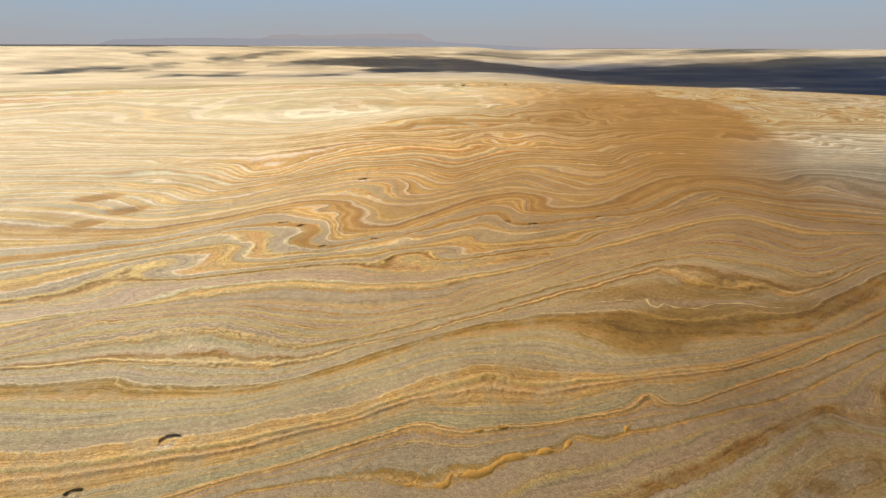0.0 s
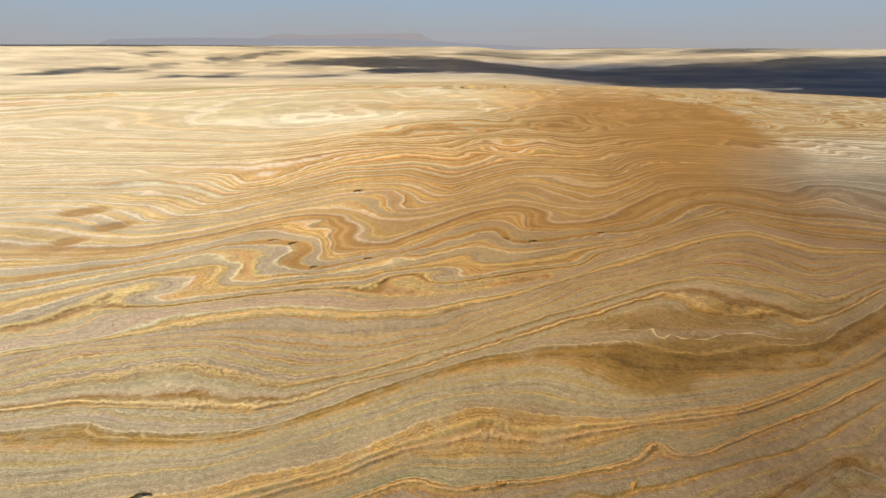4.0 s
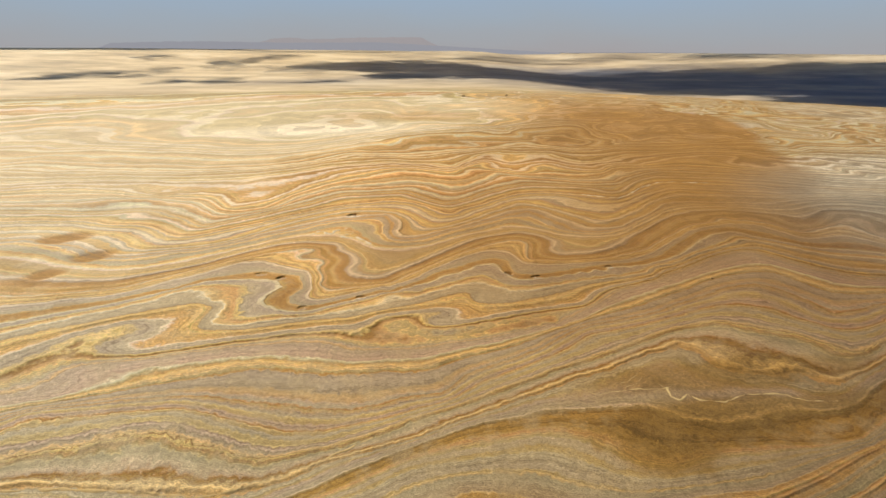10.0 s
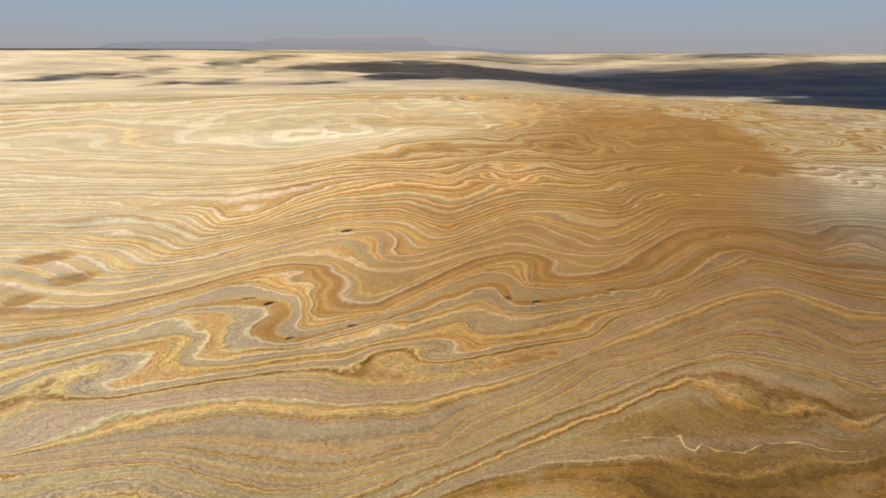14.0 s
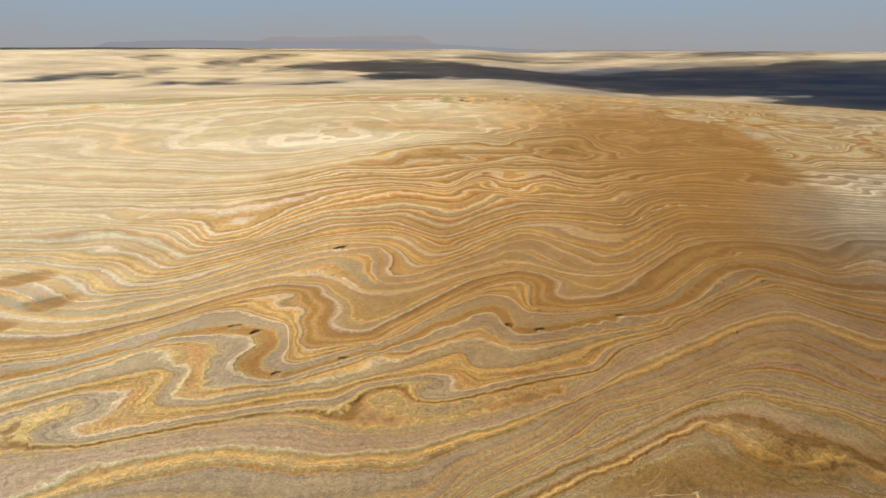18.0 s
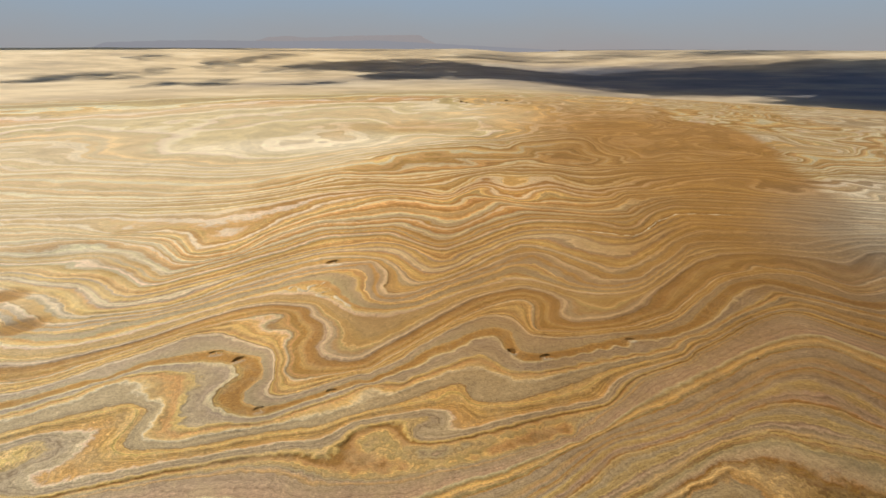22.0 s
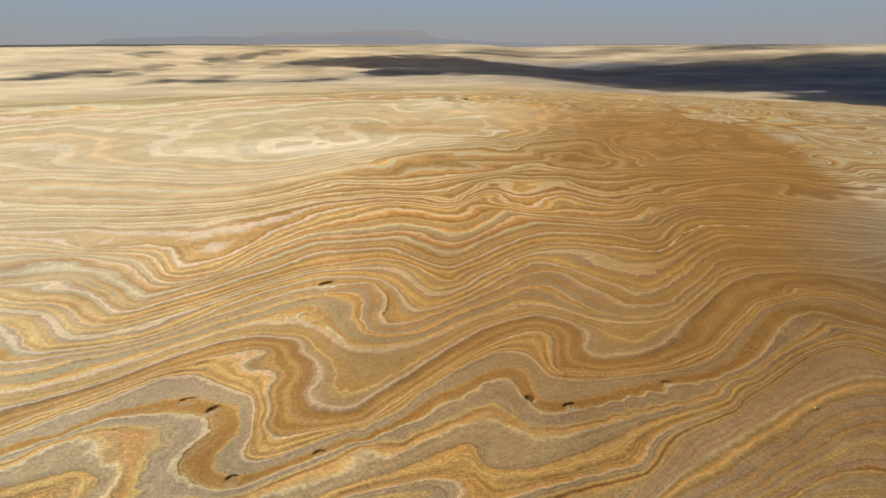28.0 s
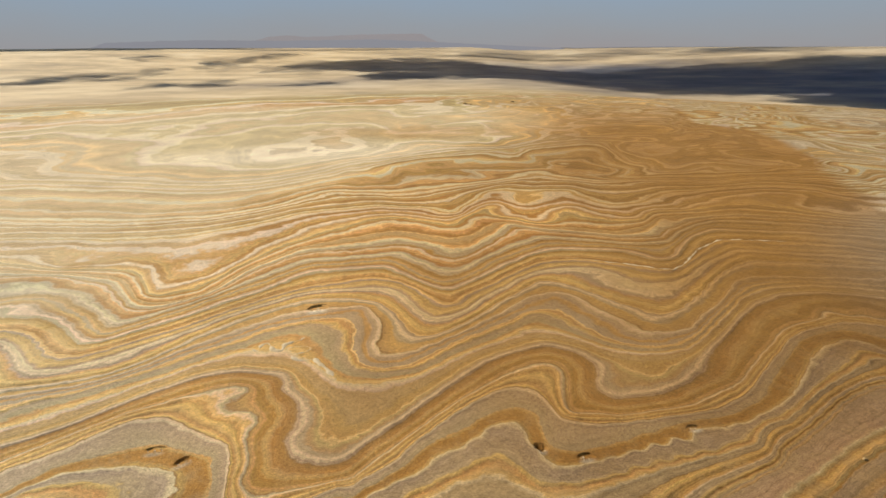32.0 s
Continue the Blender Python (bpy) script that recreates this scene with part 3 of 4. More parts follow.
def lattice(ix, iy, seed):
    h = (ix * 374761393 + iy * 668265263 + seed * 974634777) & 0x7FFFFFFF
    h = ((h ^ (h >> 13)) * 1274126177) & 0x7FFFFFFF
    return ((h ^ (h >> 16)) & 0xFFFF) / 65535.0


def value_noise(x, y, seed):
    fx, fy = np.floor(x), np.floor(y)
    ix, iy = fx.astype(np.int64), fy.astype(np.int64)
    u, v = x - fx, y - fy
    u, v = u * u * (3 - 2 * u), v * v * (3 - 2 * v)
    a, b = lattice(ix, iy, seed), lattice(ix + 1, iy, seed)
    c, d = lattice(ix, iy + 1, seed), lattice(ix + 1, iy + 1, seed)
    return (a + (b - a) * u) * (1 - v) + (c + (d - c) * u) * v - 0.5


def fbm(x, y, wave, octaves, seed):
    out, amp = 0.0, 1.0
    for o in range(octaves):
        out = out + amp * value_noise(x / wave + 17.3 * o, y / wave - 9.1 * o, seed + o)
        amp, wave = amp * 0.5, wave * 0.5
    return out


def smooth(a, b, v):
    t = np.clip((v - a) / (b - a), 0, 1)
    return t * t * (3 - 2 * t)


def patch(x, y, cx, cy, rx, ry, turn=0, soft=0.5):
    """1 inside an ellipse, falling softly to 0 outside it."""
    c, s = math.cos(radians(turn)), math.sin(radians(turn))
    u, v = ((x - cx) * c + (y - cy) * s) / rx, (-(x - cx) * s + (y - cy) * c) / ry
    return 1 - smooth(1 - soft, 1 + soft, np.hypot(u, v))


# pits washed out of the beds, each with a scarp on its far side and a floor that ramps out towards the near side:
# x, y, half length, half width, depth, bearing of the long axis
PITS = [(40.2, 258.0, 1.5, 1.7, 2.8, 65), (-58.0, 257.0, 2.5, 1.7, 0.75, 36), (-55.5, 102.5, 2.3, 1.9, 0.5, 28), (-67, 87, 2.1, 1.7, 0.45, 16), (-37.5, 347.5, 4.4, 3.4, 0.85, 16),
        (51.5, 254, 2.4, 1.5, 0.5, 12), (86, 265, 2.0, 1.4, 0.4, 12), (-22, 236, 1.9, 1.5, 0.28, 18), (-43, 227, 1.9, 1.5, 0.28, 16), (-68, 262, 2.6, 1.6, 0.42, 10)]
# wider, shallow hollows with brown floors
HOLLOWS = [(-154, 287, 8.5, 7.2, 1.0, 10), (-184.5, 315, 11.5, 8.7, 0.8, 8), (-164, 261.5, 8, 5.5, 0.7, 12)]


# stains of brown clay on the lens: x, y, half length, half width, bearing, strength
UMBER = [(98, 178, 44, 8, 8, 0.8), (92, 157.5, 46, 8.5, 7, 0.9), (62, 144, 12, 9, 10, 0.95), (47.5, 148, 2.2, 5, -20, 0.7), (55, 146, 2, 7, 10, 0.8), (88, 150, 2.2, 6, 30, 0.7), (20, 126, 14, 5, 10, 0.35),
         (-133.5, 251.4, 7, 3.6, 8, 0.45), (-164, 251, 7.5, 4.2, 8, 0.45), (-132, 230, 6, 3, 5, 0.4), (-171, 404, 7, 5, 8, 0.4), (-144, 404, 9, 4, 8, 0.35),
         (-153, 286, 8, 6.5, 10, 0.6), (-184, 315, 12, 8, 8, 0.5), (-163, 261, 8, 5, 12, 0.55),
         (76.6, 84.7, 3.4, 2.2, 0, 0.8), (67.7, 83.8, 2.0, 2.2, 0, 0.75), (90.6, 90.5, 5, 1.2, 45, 0.6), (94.8, 108.3, 6, 1.8, 25, 0.6), (85.5, 101.4, 1.4, 3.2, -10, 0.5), (112.1, 115.8, 1.8, 4, 10, 0.6), (93.3, 105.2, 1.2, 3.5, 30, 0.5), (64.2, 94.7, 9, 1.2, 28, 0.5), (49.3, 87.9, 9, 1.0, 25, 0.45)]


def pit_depth(x, y):
    out = np.zeros_like(x)
    ju, jv = 0.45 * fbm(x, y, 1.8, 2, 121), 0.45 * fbm(x, y, 1.8, 2, 123)
    for px, py, a, b, depth, turn in PITS:
        c, s = math.cos(radians(turn)), math.sin(radians(turn))
        u, v = ((x - px) * c + (y - py) * s) / a, (-(x - px) * s + (y - py) * c) / b
        bend = v + 0.35 * u * u
        inside = (1 - smooth(0.84, 1.06, np.hypot(u + ju, v + jv))) * np.clip(0.25 + 0.55 * (bend + 0.7), 0, 1)
        out = out + depth * inside
    for px, py, a, b, depth, turn in HOLLOWS:
        out = out + depth * patch(x + 5 * fbm(x, y, 14.0, 2, 91), y + 5 * fbm(x, y, 14.0, 2, 93), px, py, a, b, turn, 0.45)
    return out


def land(x, y):
    """The broad shape of the land: a low swell that falls away to the right, then a plain that climbs slowly."""
    r = np.hypot(x, y)
    z = 11 * np.exp(-((x - 390) / 260) ** 2 - ((y - 640) / 330) ** 2) + 8 * np.exp(-((x - 120) / 420) ** 2 - ((y - 1080) / 330) ** 2)
    edge = (x - 640) * 0.62 + (y - 1120) * 0.78
    z = z - 26 * smooth(0, 260, edge) * smooth(250, 700, x) - 14 * smooth(1150, 1700, r) + 100 * smooth(2300, 4900, r) ** 1.3
    z = z + 2.2 * fbm(x, y, 160.0, 3, 5) * smooth(120, 400, r)
    return z + 4 * fbm(x, y, 700.0, 3, 8) * smooth(1200, 2200, r)


SHEET = {}


def sheet_at(key, x, y):
    """A value of the ground sheet at x, y, in front of the start."""
    r, th = math.hypot(x, y), math.atan2(x, y)
    i = min(max(int(np.searchsorted(SHEET["radius"], r)), 1), len(SHEET["radius"]) - 1)
    j = min(max(int(np.searchsorted(SHEET["theta"], th)), 1), len(SHEET["theta"]) - 1)
    r0, r1, t0, t1 = SHEET["radius"][i - 1], SHEET["radius"][i], SHEET["theta"][j - 1], SHEET["theta"][j]
    a, b, f = (r - r0) / (r1 - r0), (th - t0) / (t1 - t0), SHEET[key]
    return float((f[i - 1, j - 1] * (1 - b) + f[i - 1, j] * b) * (1 - a) + (f[i, j - 1] * (1 - b) + f[i, j] * b) * a)


# the far side of the brown ground: how far right it reaches at each distance
BRINK = [(300, 232), (337, 242), (381, 260), (450, 296), (535, 326), (600, 338), (710, 372), (770, 370), (830, 340), (1000, 395), (1100, 360), (1200, 290), (1300, 200)]


def cross_ribs(x, y, phi, radius, theta):
    """Erosion ribs: noise drawn out across the strike of the beds, from 0 to 1."""
    rows = int(np.searchsorted(radius, 650))
    cols = int(np.sum(np.abs(theta) < radians(45.01)))
    p, th, r = phi[:rows, :cols], theta[:cols][None], radius[:rows][:, None]
    pr, pt = np.gradient(p, radius[:rows], axis=0), np.gradient(p, theta[:cols], axis=1) / r
    gx, gy = pr * np.sin(th) + pt * np.cos(th), pr * np.cos(th) - pt * np.sin(th)
    d = np.hypot(gx, gy) + 1e-6
    gx, gy, x0, y0 = gx / d, gy / d, x[:rows, :cols], y[:rows, :cols]
    out = []
    for wave, gap, seed in ((0.7, 0.4, 201), (1.3, 0.8, 203)):
        s = sum(value_noise((x0 + gx * k * gap) / wave, (y0 + gy * k * gap) / wave, seed) * w for k, w in zip(range(-3, 4), (0.5, 0.8, 1, 1, 1, 0.8, 0.5)))
        out.append(s / s.std())
    far = smooth(220, 380, r)
    v = out[0] * (1 - far) + out[1] * far
    full = np.full(phi.shape, 0.5)
    full[:rows, :cols] = np.clip(0.5 + 0.2 * v * (1 - smooth(420, 640, r)), 0, 1)
    return full


def ground_sheet():
    fine = np.linspace(-45, 45, 820)
    theta = np.radians(np.r_[fine, np.linspace(45, 315, 90)[1:-1]])
    radius, r = [0.5, 20, 40, 55], 62.0
    while r < 1700:
        radius.append(r)
        r += max(0.46, 0.46 + 0.0034 * (r - 300))
    radius += list(np.geomspace(1710, 4960, 130))
    radius = np.array(radius)
    nr, nt = len(radius), len(theta)
    rr, th = np.meshgrid(radius, theta, indexing="ij")
    x, y = rr * np.sin(th), rr * np.cos(th)
    q, c = fit_folds()
    # the fold field is smooth: solve on every third line and fill in
    ri = np.unique(np.r_[np.arange(0, nr, 3), nr - 1])
    ti = np.unique(np.r_[np.arange(0, nt, 3), nt - 1])
    at = log_polar(x[np.ix_(ri, ti)], y[np.ix_(ri, ti)]).reshape(-1, 2)
    f = fold_field(q, c, at).reshape(len(ri), len(ti))
    g = np.empty((len(ri), nt), np.float32)
    for i in range(len(ri)):
        g[i] = np.interp(np.arange(nt), ti, f[i])
    w = np.interp(np.arange(nr), ri, np.arange(len(ri)))
    lo = np.minimum(w.astype(int), len(ri) - 2)
    phi = g[lo] * (1 - (w - lo))[:, None] + g[lo + 1] * (w - lo)[:, None]
    wig = np.clip(rr / 250, 0.5, 3)
    phi = phi + 0.55 * wig * fbm(x, y, 22.0, 3, 21)
    rill = cross_ribs(x, y, phi, radius, theta)
    phi = phi + 0.4 * fbm(x, y, 4.0, 2, 31)
    phi = phi + smooth(380, 900, rr) * 14 * fbm(x, y * 0.7, 120.0, 4, 41)
    # convolute folds in the farther beds
    curl = smooth(430, 680, rr) * smooth(-250, 250, x)
    wx, wy = 75 * fbm(x, y, 90.0, 2, 45), 75 * fbm(x, y, 90.0, 2, 47)
    phi = phi + curl * 26 * fbm(x + wx, y + wy, 80.0, 3, 43)
    span = 300.0
    phi = -20 + span - np.abs((phi + 20) % (2 * span) - span)
    hard = np.interp(phi, [p for p, _ in BEDS], [HARD[k] for _, k in BEDS])
    z = land(x, y)
    near = 1 - smooth(500, 1500, rr)
    z = z + near * (0.5 * hard * (0.5 + 1.0 * (fbm(x, y, 9.0, 2, 51) + 0.5)) + 0.14 * fbm(x, y, 2.4, 2, 61) + 0.7 * fbm(x, y, 30.0, 2, 71))
    z = z + near * 0.07 * (rill - 0.5)
    z = z - pit_depth(x, y)
    # pale ground, with the brighter light of the left side painted in
    bleach_glare = 0.9 * patch(x, y, -190, 730, 170, 150, 0, 0.6) + 0.7 * patch(x, y, -420, 800, 380, 420, 0, 0.6) + 0.72 * smooth(-50, 150, -x) * (1 - smooth(350, 900, y)) * smooth(20, 150, y)
    bleach_glare = bleach_glare + 1.0 * patch(x, y, -10, 900, 190, 170, 0, 0.5) + 0.5 * patch(x, y, -100, 1150, 500, 420, 0, 0.5) + 0.12 * patch(x, y, 600, 700, 230, 330, 0, 0.5)
    rag = 22 * fbm(x, y, 60.0, 4, 101)
    ru, rv = 5 * fbm(x, y, 12.0, 3, 111), 5 * fbm(x, y, 12.0, 3, 113)
    brink = np.interp(y, *zip(*BRINK))
    brown_zone = 0.95 * (1 - smooth(-9, 9, x + rag - brink)) * smooth(50, 230, x + rag) * smooth(270, 430, y) * (1 - 0.75 * smooth(700, 1150, y)) + 0.4 * patch(x, y, 110, 330, 130, 90, 15, 0.6) + 0.4 * patch(x, y + 2 * rag, 0, 815, 130, 45, -6, 0.6)
    for px, py, a, b, depth, turn in HOLLOWS:
        brown_zone = brown_zone + 0.8 * patch(x + 6 * fbm(x, y, 14.0, 2, 91), y + 6 * fbm(x, y, 14.0, 2, 93), px + 1, py, a, b, turn, 0.4)
    # grey silt, also painting in the light's falloff to the right
    silt_falloff = 0.85 * patch(x, y, 240, 235, 150, 130, 30, 0.7) + 0.5 * patch(x, y, 135, 125, 105, 50, 30, 0.6) + 0.45 * patch(x, y, 30, 85, 80, 32, 10, 0.6) + 0.6 * patch(x, y, 260, 300, 80, 60, 40, 0.5)
    salt = 0.4 * patch(x, y, 620, 880, 90, 160, -20, 0.3) + 0.75 * patch(x + rag, y + rag, 330, 375, 120, 90, 40, 0.5) + 0.7 * patch(x + rag, y, -140, 705, 120, 42, 4, 0.6) + 0.12 * patch(x, y, 480, 580, 95, 320, -35, 0.5)
    # a pale patch paints the sunlit near floor of each pit
    for px, py, a, b, depth, turn in PITS:
        salt = salt + 0.7 * patch(x, y, px + 0.2, py - 1.1 * b, 0.9 * a, 0.6 * b, turn, 0.5)
    mounds = 0.4 * patch(x + ru, y + rv, -175.7, 278, 4, 6, 0, 0.7) + 0.35 * patch(x + ru, y + rv, -166.5, 297.5, 4, 7, 20, 0.7)
    salt, z = salt + mounds, z + 1.1 * mounds
    plain = smooth(1350, 1750, rr + 260 * fbm(x, y, 420.0, 3, 81))
    # orange middle ground, brightened to paint in its sunlit glow
    amber_sunlit = 0.95 * patch(x + rag, y + rag, 75, 390, 175, 200, 0, 0.7) * (1 - np.clip(brown_zone, 0, 1))
    # the brown clay lens with its tongue and hooks
    umber = 0
    for px, py, a, b, turn, amount in UMBER:
        umber = np.maximum(umber, amount * patch(x + ru * min(1, b / 8), y + rv * min(1, b / 8), px, py, a, b, turn, 0.35))
    # where that shade is painted: right of the plain, fading towards the horizon
    hazy_shade = smooth(-900, 900, x + 500 * fbm(x, y, 600.0, 3, 83)) * smooth(1500, 2300, rr + 300 * fbm(x, y, 420.0, 3, 85)) * (1 - 0.75 * smooth(3000, 3700, rr + 500 * fbm(x, y, 500.0, 3, 87)))
    mesh = bpy.data.meshes.new("ground")
    nv = nr * nt
    mesh.vertices.add(nv)
    mesh.vertices.foreach_set("co", np.stack([x, y, z], -1).astype(np.float32).ravel())
    i, j = np.meshgrid(np.arange(nr - 1), np.arange(nt), indexing="ij")
    j2 = (j + 1) % nt
    quad = np.stack([i * nt + j, i * nt + j2, (i + 1) * nt + j2, (i + 1) * nt + j], -1).reshape(-1, 4)[:, ::-1]
    nf = len(quad)
    mesh.loops.add(nf * 4)
    mesh.loops.foreach_set("vertex_index", quad.astype(np.int32).ravel())
    mesh.polygons.add(nf)
    mesh.polygons.foreach_set("loop_start", np.arange(0, nf * 4, 4, dtype=np.int32))
    mesh.polygons.foreach_set("use_smooth", np.ones(nf, bool))
    mesh.update(calc_edges=True)
    # brown loam that also carries painted falloff on the right
    loam_falloff = 0.25 * patch(x, y, 150, 255, 140, 85, 22, 0.7) + 0.5 * patch(x, y, 95, 168, 70, 22, 12, 0.6) + 0.7 * patch(x, y, 270, 300, 90, 130, 10, 0.6) + 0.6 * patch(x, y, 120, 120, 100, 45, 30, 0.6)
    for name, values in (("bed", phi), ("bleach_glare", bleach_glare), ("brown_zone", brown_zone), ("silt_falloff", silt_falloff), ("salt", salt), ("plain", plain), ("loam_falloff", loam_falloff), ("hazy_shade", hazy_shade), ("amber_sunlit", amber_sunlit), ("umber", umber), ("rill", rill)):
        a = mesh.attributes.new(name, "FLOAT", "POINT")
        a.data.foreach_set("value", np.ascontiguousarray(values, np.float32).ravel())
    mesh.materials.append(GROUND)
    ob = new("ground", mesh)
    SHEET.update(theta=theta[:len(fine)], radius=radius, z=z, bed=phi, bleach_glare=bleach_glare, brown_zone=brown_zone, silt_falloff=silt_falloff, salt=salt, plain=plain, loam_falloff=loam_falloff, hazy_shade=hazy_shade, amber_sunlit=amber_sunlit, umber=umber, rill=rill)
    return tagged(ob, "folded ochre, grey and pale beds of bare desert clay", "ground", kind="structure")


ground_sheet()


def height(x, y):
    return float(land(np.array([float(x)]), np.array([float(y)]))[0])


def part(name, bm, material, parent, label=""):
    mesh = bpy.data.meshes.new(name)
    bm.to_mesh(mesh)
    bm.free()
    mesh.materials.append(material)
    for p in mesh.polygons:
        p.use_smooth = True
    ob = new(name, mesh)
    ob.parent = parent
    if label:
        ob["label"] = label
    return ob


# ---- far mountains and air ----
def air_ring():
    bm = bmesh.new()
    rings = [[bm.verts.new((4955 * math.sin(a), 4955 * math.cos(a), z)) for a in np.linspace(0, math.tau, 181)[:-1]] for z in (-60, 250, 540)]
    for lo, hi in zip(rings, rings[1:]):
        for k in range(180):
            bm.faces.new((lo[k], lo[(k + 1) % 180], hi[(k + 1) % 180], hi[k]))
    mesh = bpy.data.meshes.new("backdrop_sky")
    bm.to_mesh(mesh)
    bm.free()
    mesh.materials.append(AIR)
    return tagged(new("backdrop_sky", mesh), "dusty blue-grey sky low over the horizon", "sky", kind="structure")


air_ring()


def massif(name, label, x0, x1, y, depth, profile, material, seed):
    """A far mountain with gullied flanks; profile gives the crest's height along it."""
    bm = bmesh.new()
    nu, nv = 140, 26
    grid = []
    for a in range(nu + 1):
        u = a / nu
        x = x0 + (x1 - x0) * u
        crest = profile(u)
        col = []
        for b in range(nv + 1):
            v = b / nv * 2 - 1
            flank = max(0.0, 1 - abs(v)) ** 0.8
            flank = min(1.0, flank * 1.5)
            gul = noise.fractal(Vector((x * 0.012, v * 2.0, seed)), 0.8, 2.1, 5)
            h = crest * flank * (1 + 0.16 * gul * (1.3 - flank))
            col.append(bm.verts.new((x, y + v * depth, 40 + h)))
        grid.append(col)
    for a in range(nu):
        for b in range(nv):
            bm.faces.new((grid[a][b], grid[a + 1][b], grid[a + 1][b + 1], grid[a][b + 1]))
    mesh = bpy.data.meshes.new(name)
    bm.to_mesh(mesh)
    bm.free()
    mesh.materials.append(material)
    return tagged(new(name, mesh), label, "mountain", kind="structure")


def steps(u, *pairs):
    return float(np.interp(u, [p for p, _ in pairs], [h for _, h in pairs]))


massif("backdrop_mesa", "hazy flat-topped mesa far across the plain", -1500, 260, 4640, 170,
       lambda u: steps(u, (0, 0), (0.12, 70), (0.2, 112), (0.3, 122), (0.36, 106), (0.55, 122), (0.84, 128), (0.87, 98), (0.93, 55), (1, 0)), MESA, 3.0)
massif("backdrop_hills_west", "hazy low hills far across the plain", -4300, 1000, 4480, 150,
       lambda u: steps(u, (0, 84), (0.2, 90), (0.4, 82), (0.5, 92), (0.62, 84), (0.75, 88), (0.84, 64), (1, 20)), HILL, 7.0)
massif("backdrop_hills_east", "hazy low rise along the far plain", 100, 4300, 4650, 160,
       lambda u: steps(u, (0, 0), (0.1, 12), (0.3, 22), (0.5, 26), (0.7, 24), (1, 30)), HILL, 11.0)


# ---- clouds that shade the far plain ----
CLOUD_Z = 760.0
SLANT = SUN_DIR / SUN_DIR.z


def cloud(x, y, rx, ry, dense, seed):
    """A flat cumulus that shades the ground round x, y; thin ones let half the sun through."""
    rng = random.Random(seed)
    base = new("cloud")
    base.location = (x + SLANT.x * CLOUD_Z, y + SLANT.y * CLOUD_Z, CLOUD_Z)
    tagged(base, "broad white cloud over the plain" if dense else "small ragged white cloud over the plain", "cloud", "clouds over the plain")
    if dense:
        layers = (("body", CLOUD, 0.0, 0.6, 0.3, 24), ("fringe", WISP, 0.45, 0.95, 0.24, 40), ("veil", VEIL, 0.6, 1.25, 0.26, 46))
    else:
        layers = (("body", VEIL, 0.0, 0.7, 0.32, 9), ("fringe", VEIL, 0.3, 1.4, 0.28, 14))
    for name, mat, lo, hi, size, count in layers:
        bm = bmesh.new()
        for _ in range(count):
            a, d = rng.uniform(0, math.tau), rng.uniform(lo, hi) ** 0.7
            s = size * rng.uniform(0.5, 1.25)
            px, py = math.cos(a) * d * rx, math.sin(a) * d * ry
            m = Matrix.Translation((px, py, rng.uniform(-12, 25))) @ Matrix.Diagonal((s * rx, s * ry, 28 + 22 * rng.random(), 1))
            r = bmesh.ops.create_icosphere(bm, subdivisions=2, radius=1, matrix=m)
            for v in r["verts"]:
                f = noise.fractal(v.co * 0.012 + Vector((seed, 0, 0)), 0.8, 2.0, 4)
                v.co += Vector((f * 0.2 * rx, f * 0.2 * ry, f * 14))
        part(name, bm, mat, base)
    return base


for k, (cx, cy, rx, ry, dense) in enumerate([
        (1750, 2550, 950, 700, True), (900, 2400, 430, 480, True), (300, 2650, 400, 400, True), (1650, 1650, 560, 380, True), (1450, 1300, 380, 230, True), (1150, 1560, 230, 200, True),
        (-160, 3100, 360, 330, True), (-107, 2420, 130, 230, True), (-520, 2950, 190, 330, False), (-420, 3250, 160, 200, False), (-788, 2055, 120, 260, False), (-1221, 2500, 110, 320, False),
        (-1400, 2340, 130, 300, False), (-979, 3192, 140, 380, False), (-870, 3650, 110, 180, False), (-1480, 3420, 100, 150, False), (-389, 2033, 130, 120, False),
        (700, 3700, 700, 220, False), (2300, 3900, 900, 260, False), (-600, 4200, 800, 170, False), (1500, 4450, 1000, 150, False)]):
    cloud(cx, cy, rx, ry, dense, 40 + k)


# ---- sinkholes ----
def on_ground(name, bm, parent):
    """A part cut from the same beds as the ground: it takes over the ground's values where it lies."""
    ob = part(name, bm, GROUND, parent)
    at = parent.matrix_world
    for key in ("bed", "bleach_glare", "brown_zone", "silt_falloff", "salt", "plain", "loam_falloff", "hazy_shade", "amber_sunlit", "umber", "rill"):
        a = ob.data.attributes.new(key, "FLOAT", "POINT")
        for k, v in enumerate(ob.data.vertices):
            p = at @ v.co
            a.data[k].value = sheet_at(key, p.x, p.y)
    return ob


def clod(bm, size, seed):
    bmesh.ops.create_icosphere(bm, subdivisions=2, radius=1)
    for v in bm.verts:
        f = noise.fractal(v.co * 1.6 + Vector((seed, 0, 0)), 0.8, 2.0, 3)
        v.co = Vector((v.co.x * size * 1.3, v.co.y * size, v.co.z * size * 0.7)) * (1 + 0.35 * f)


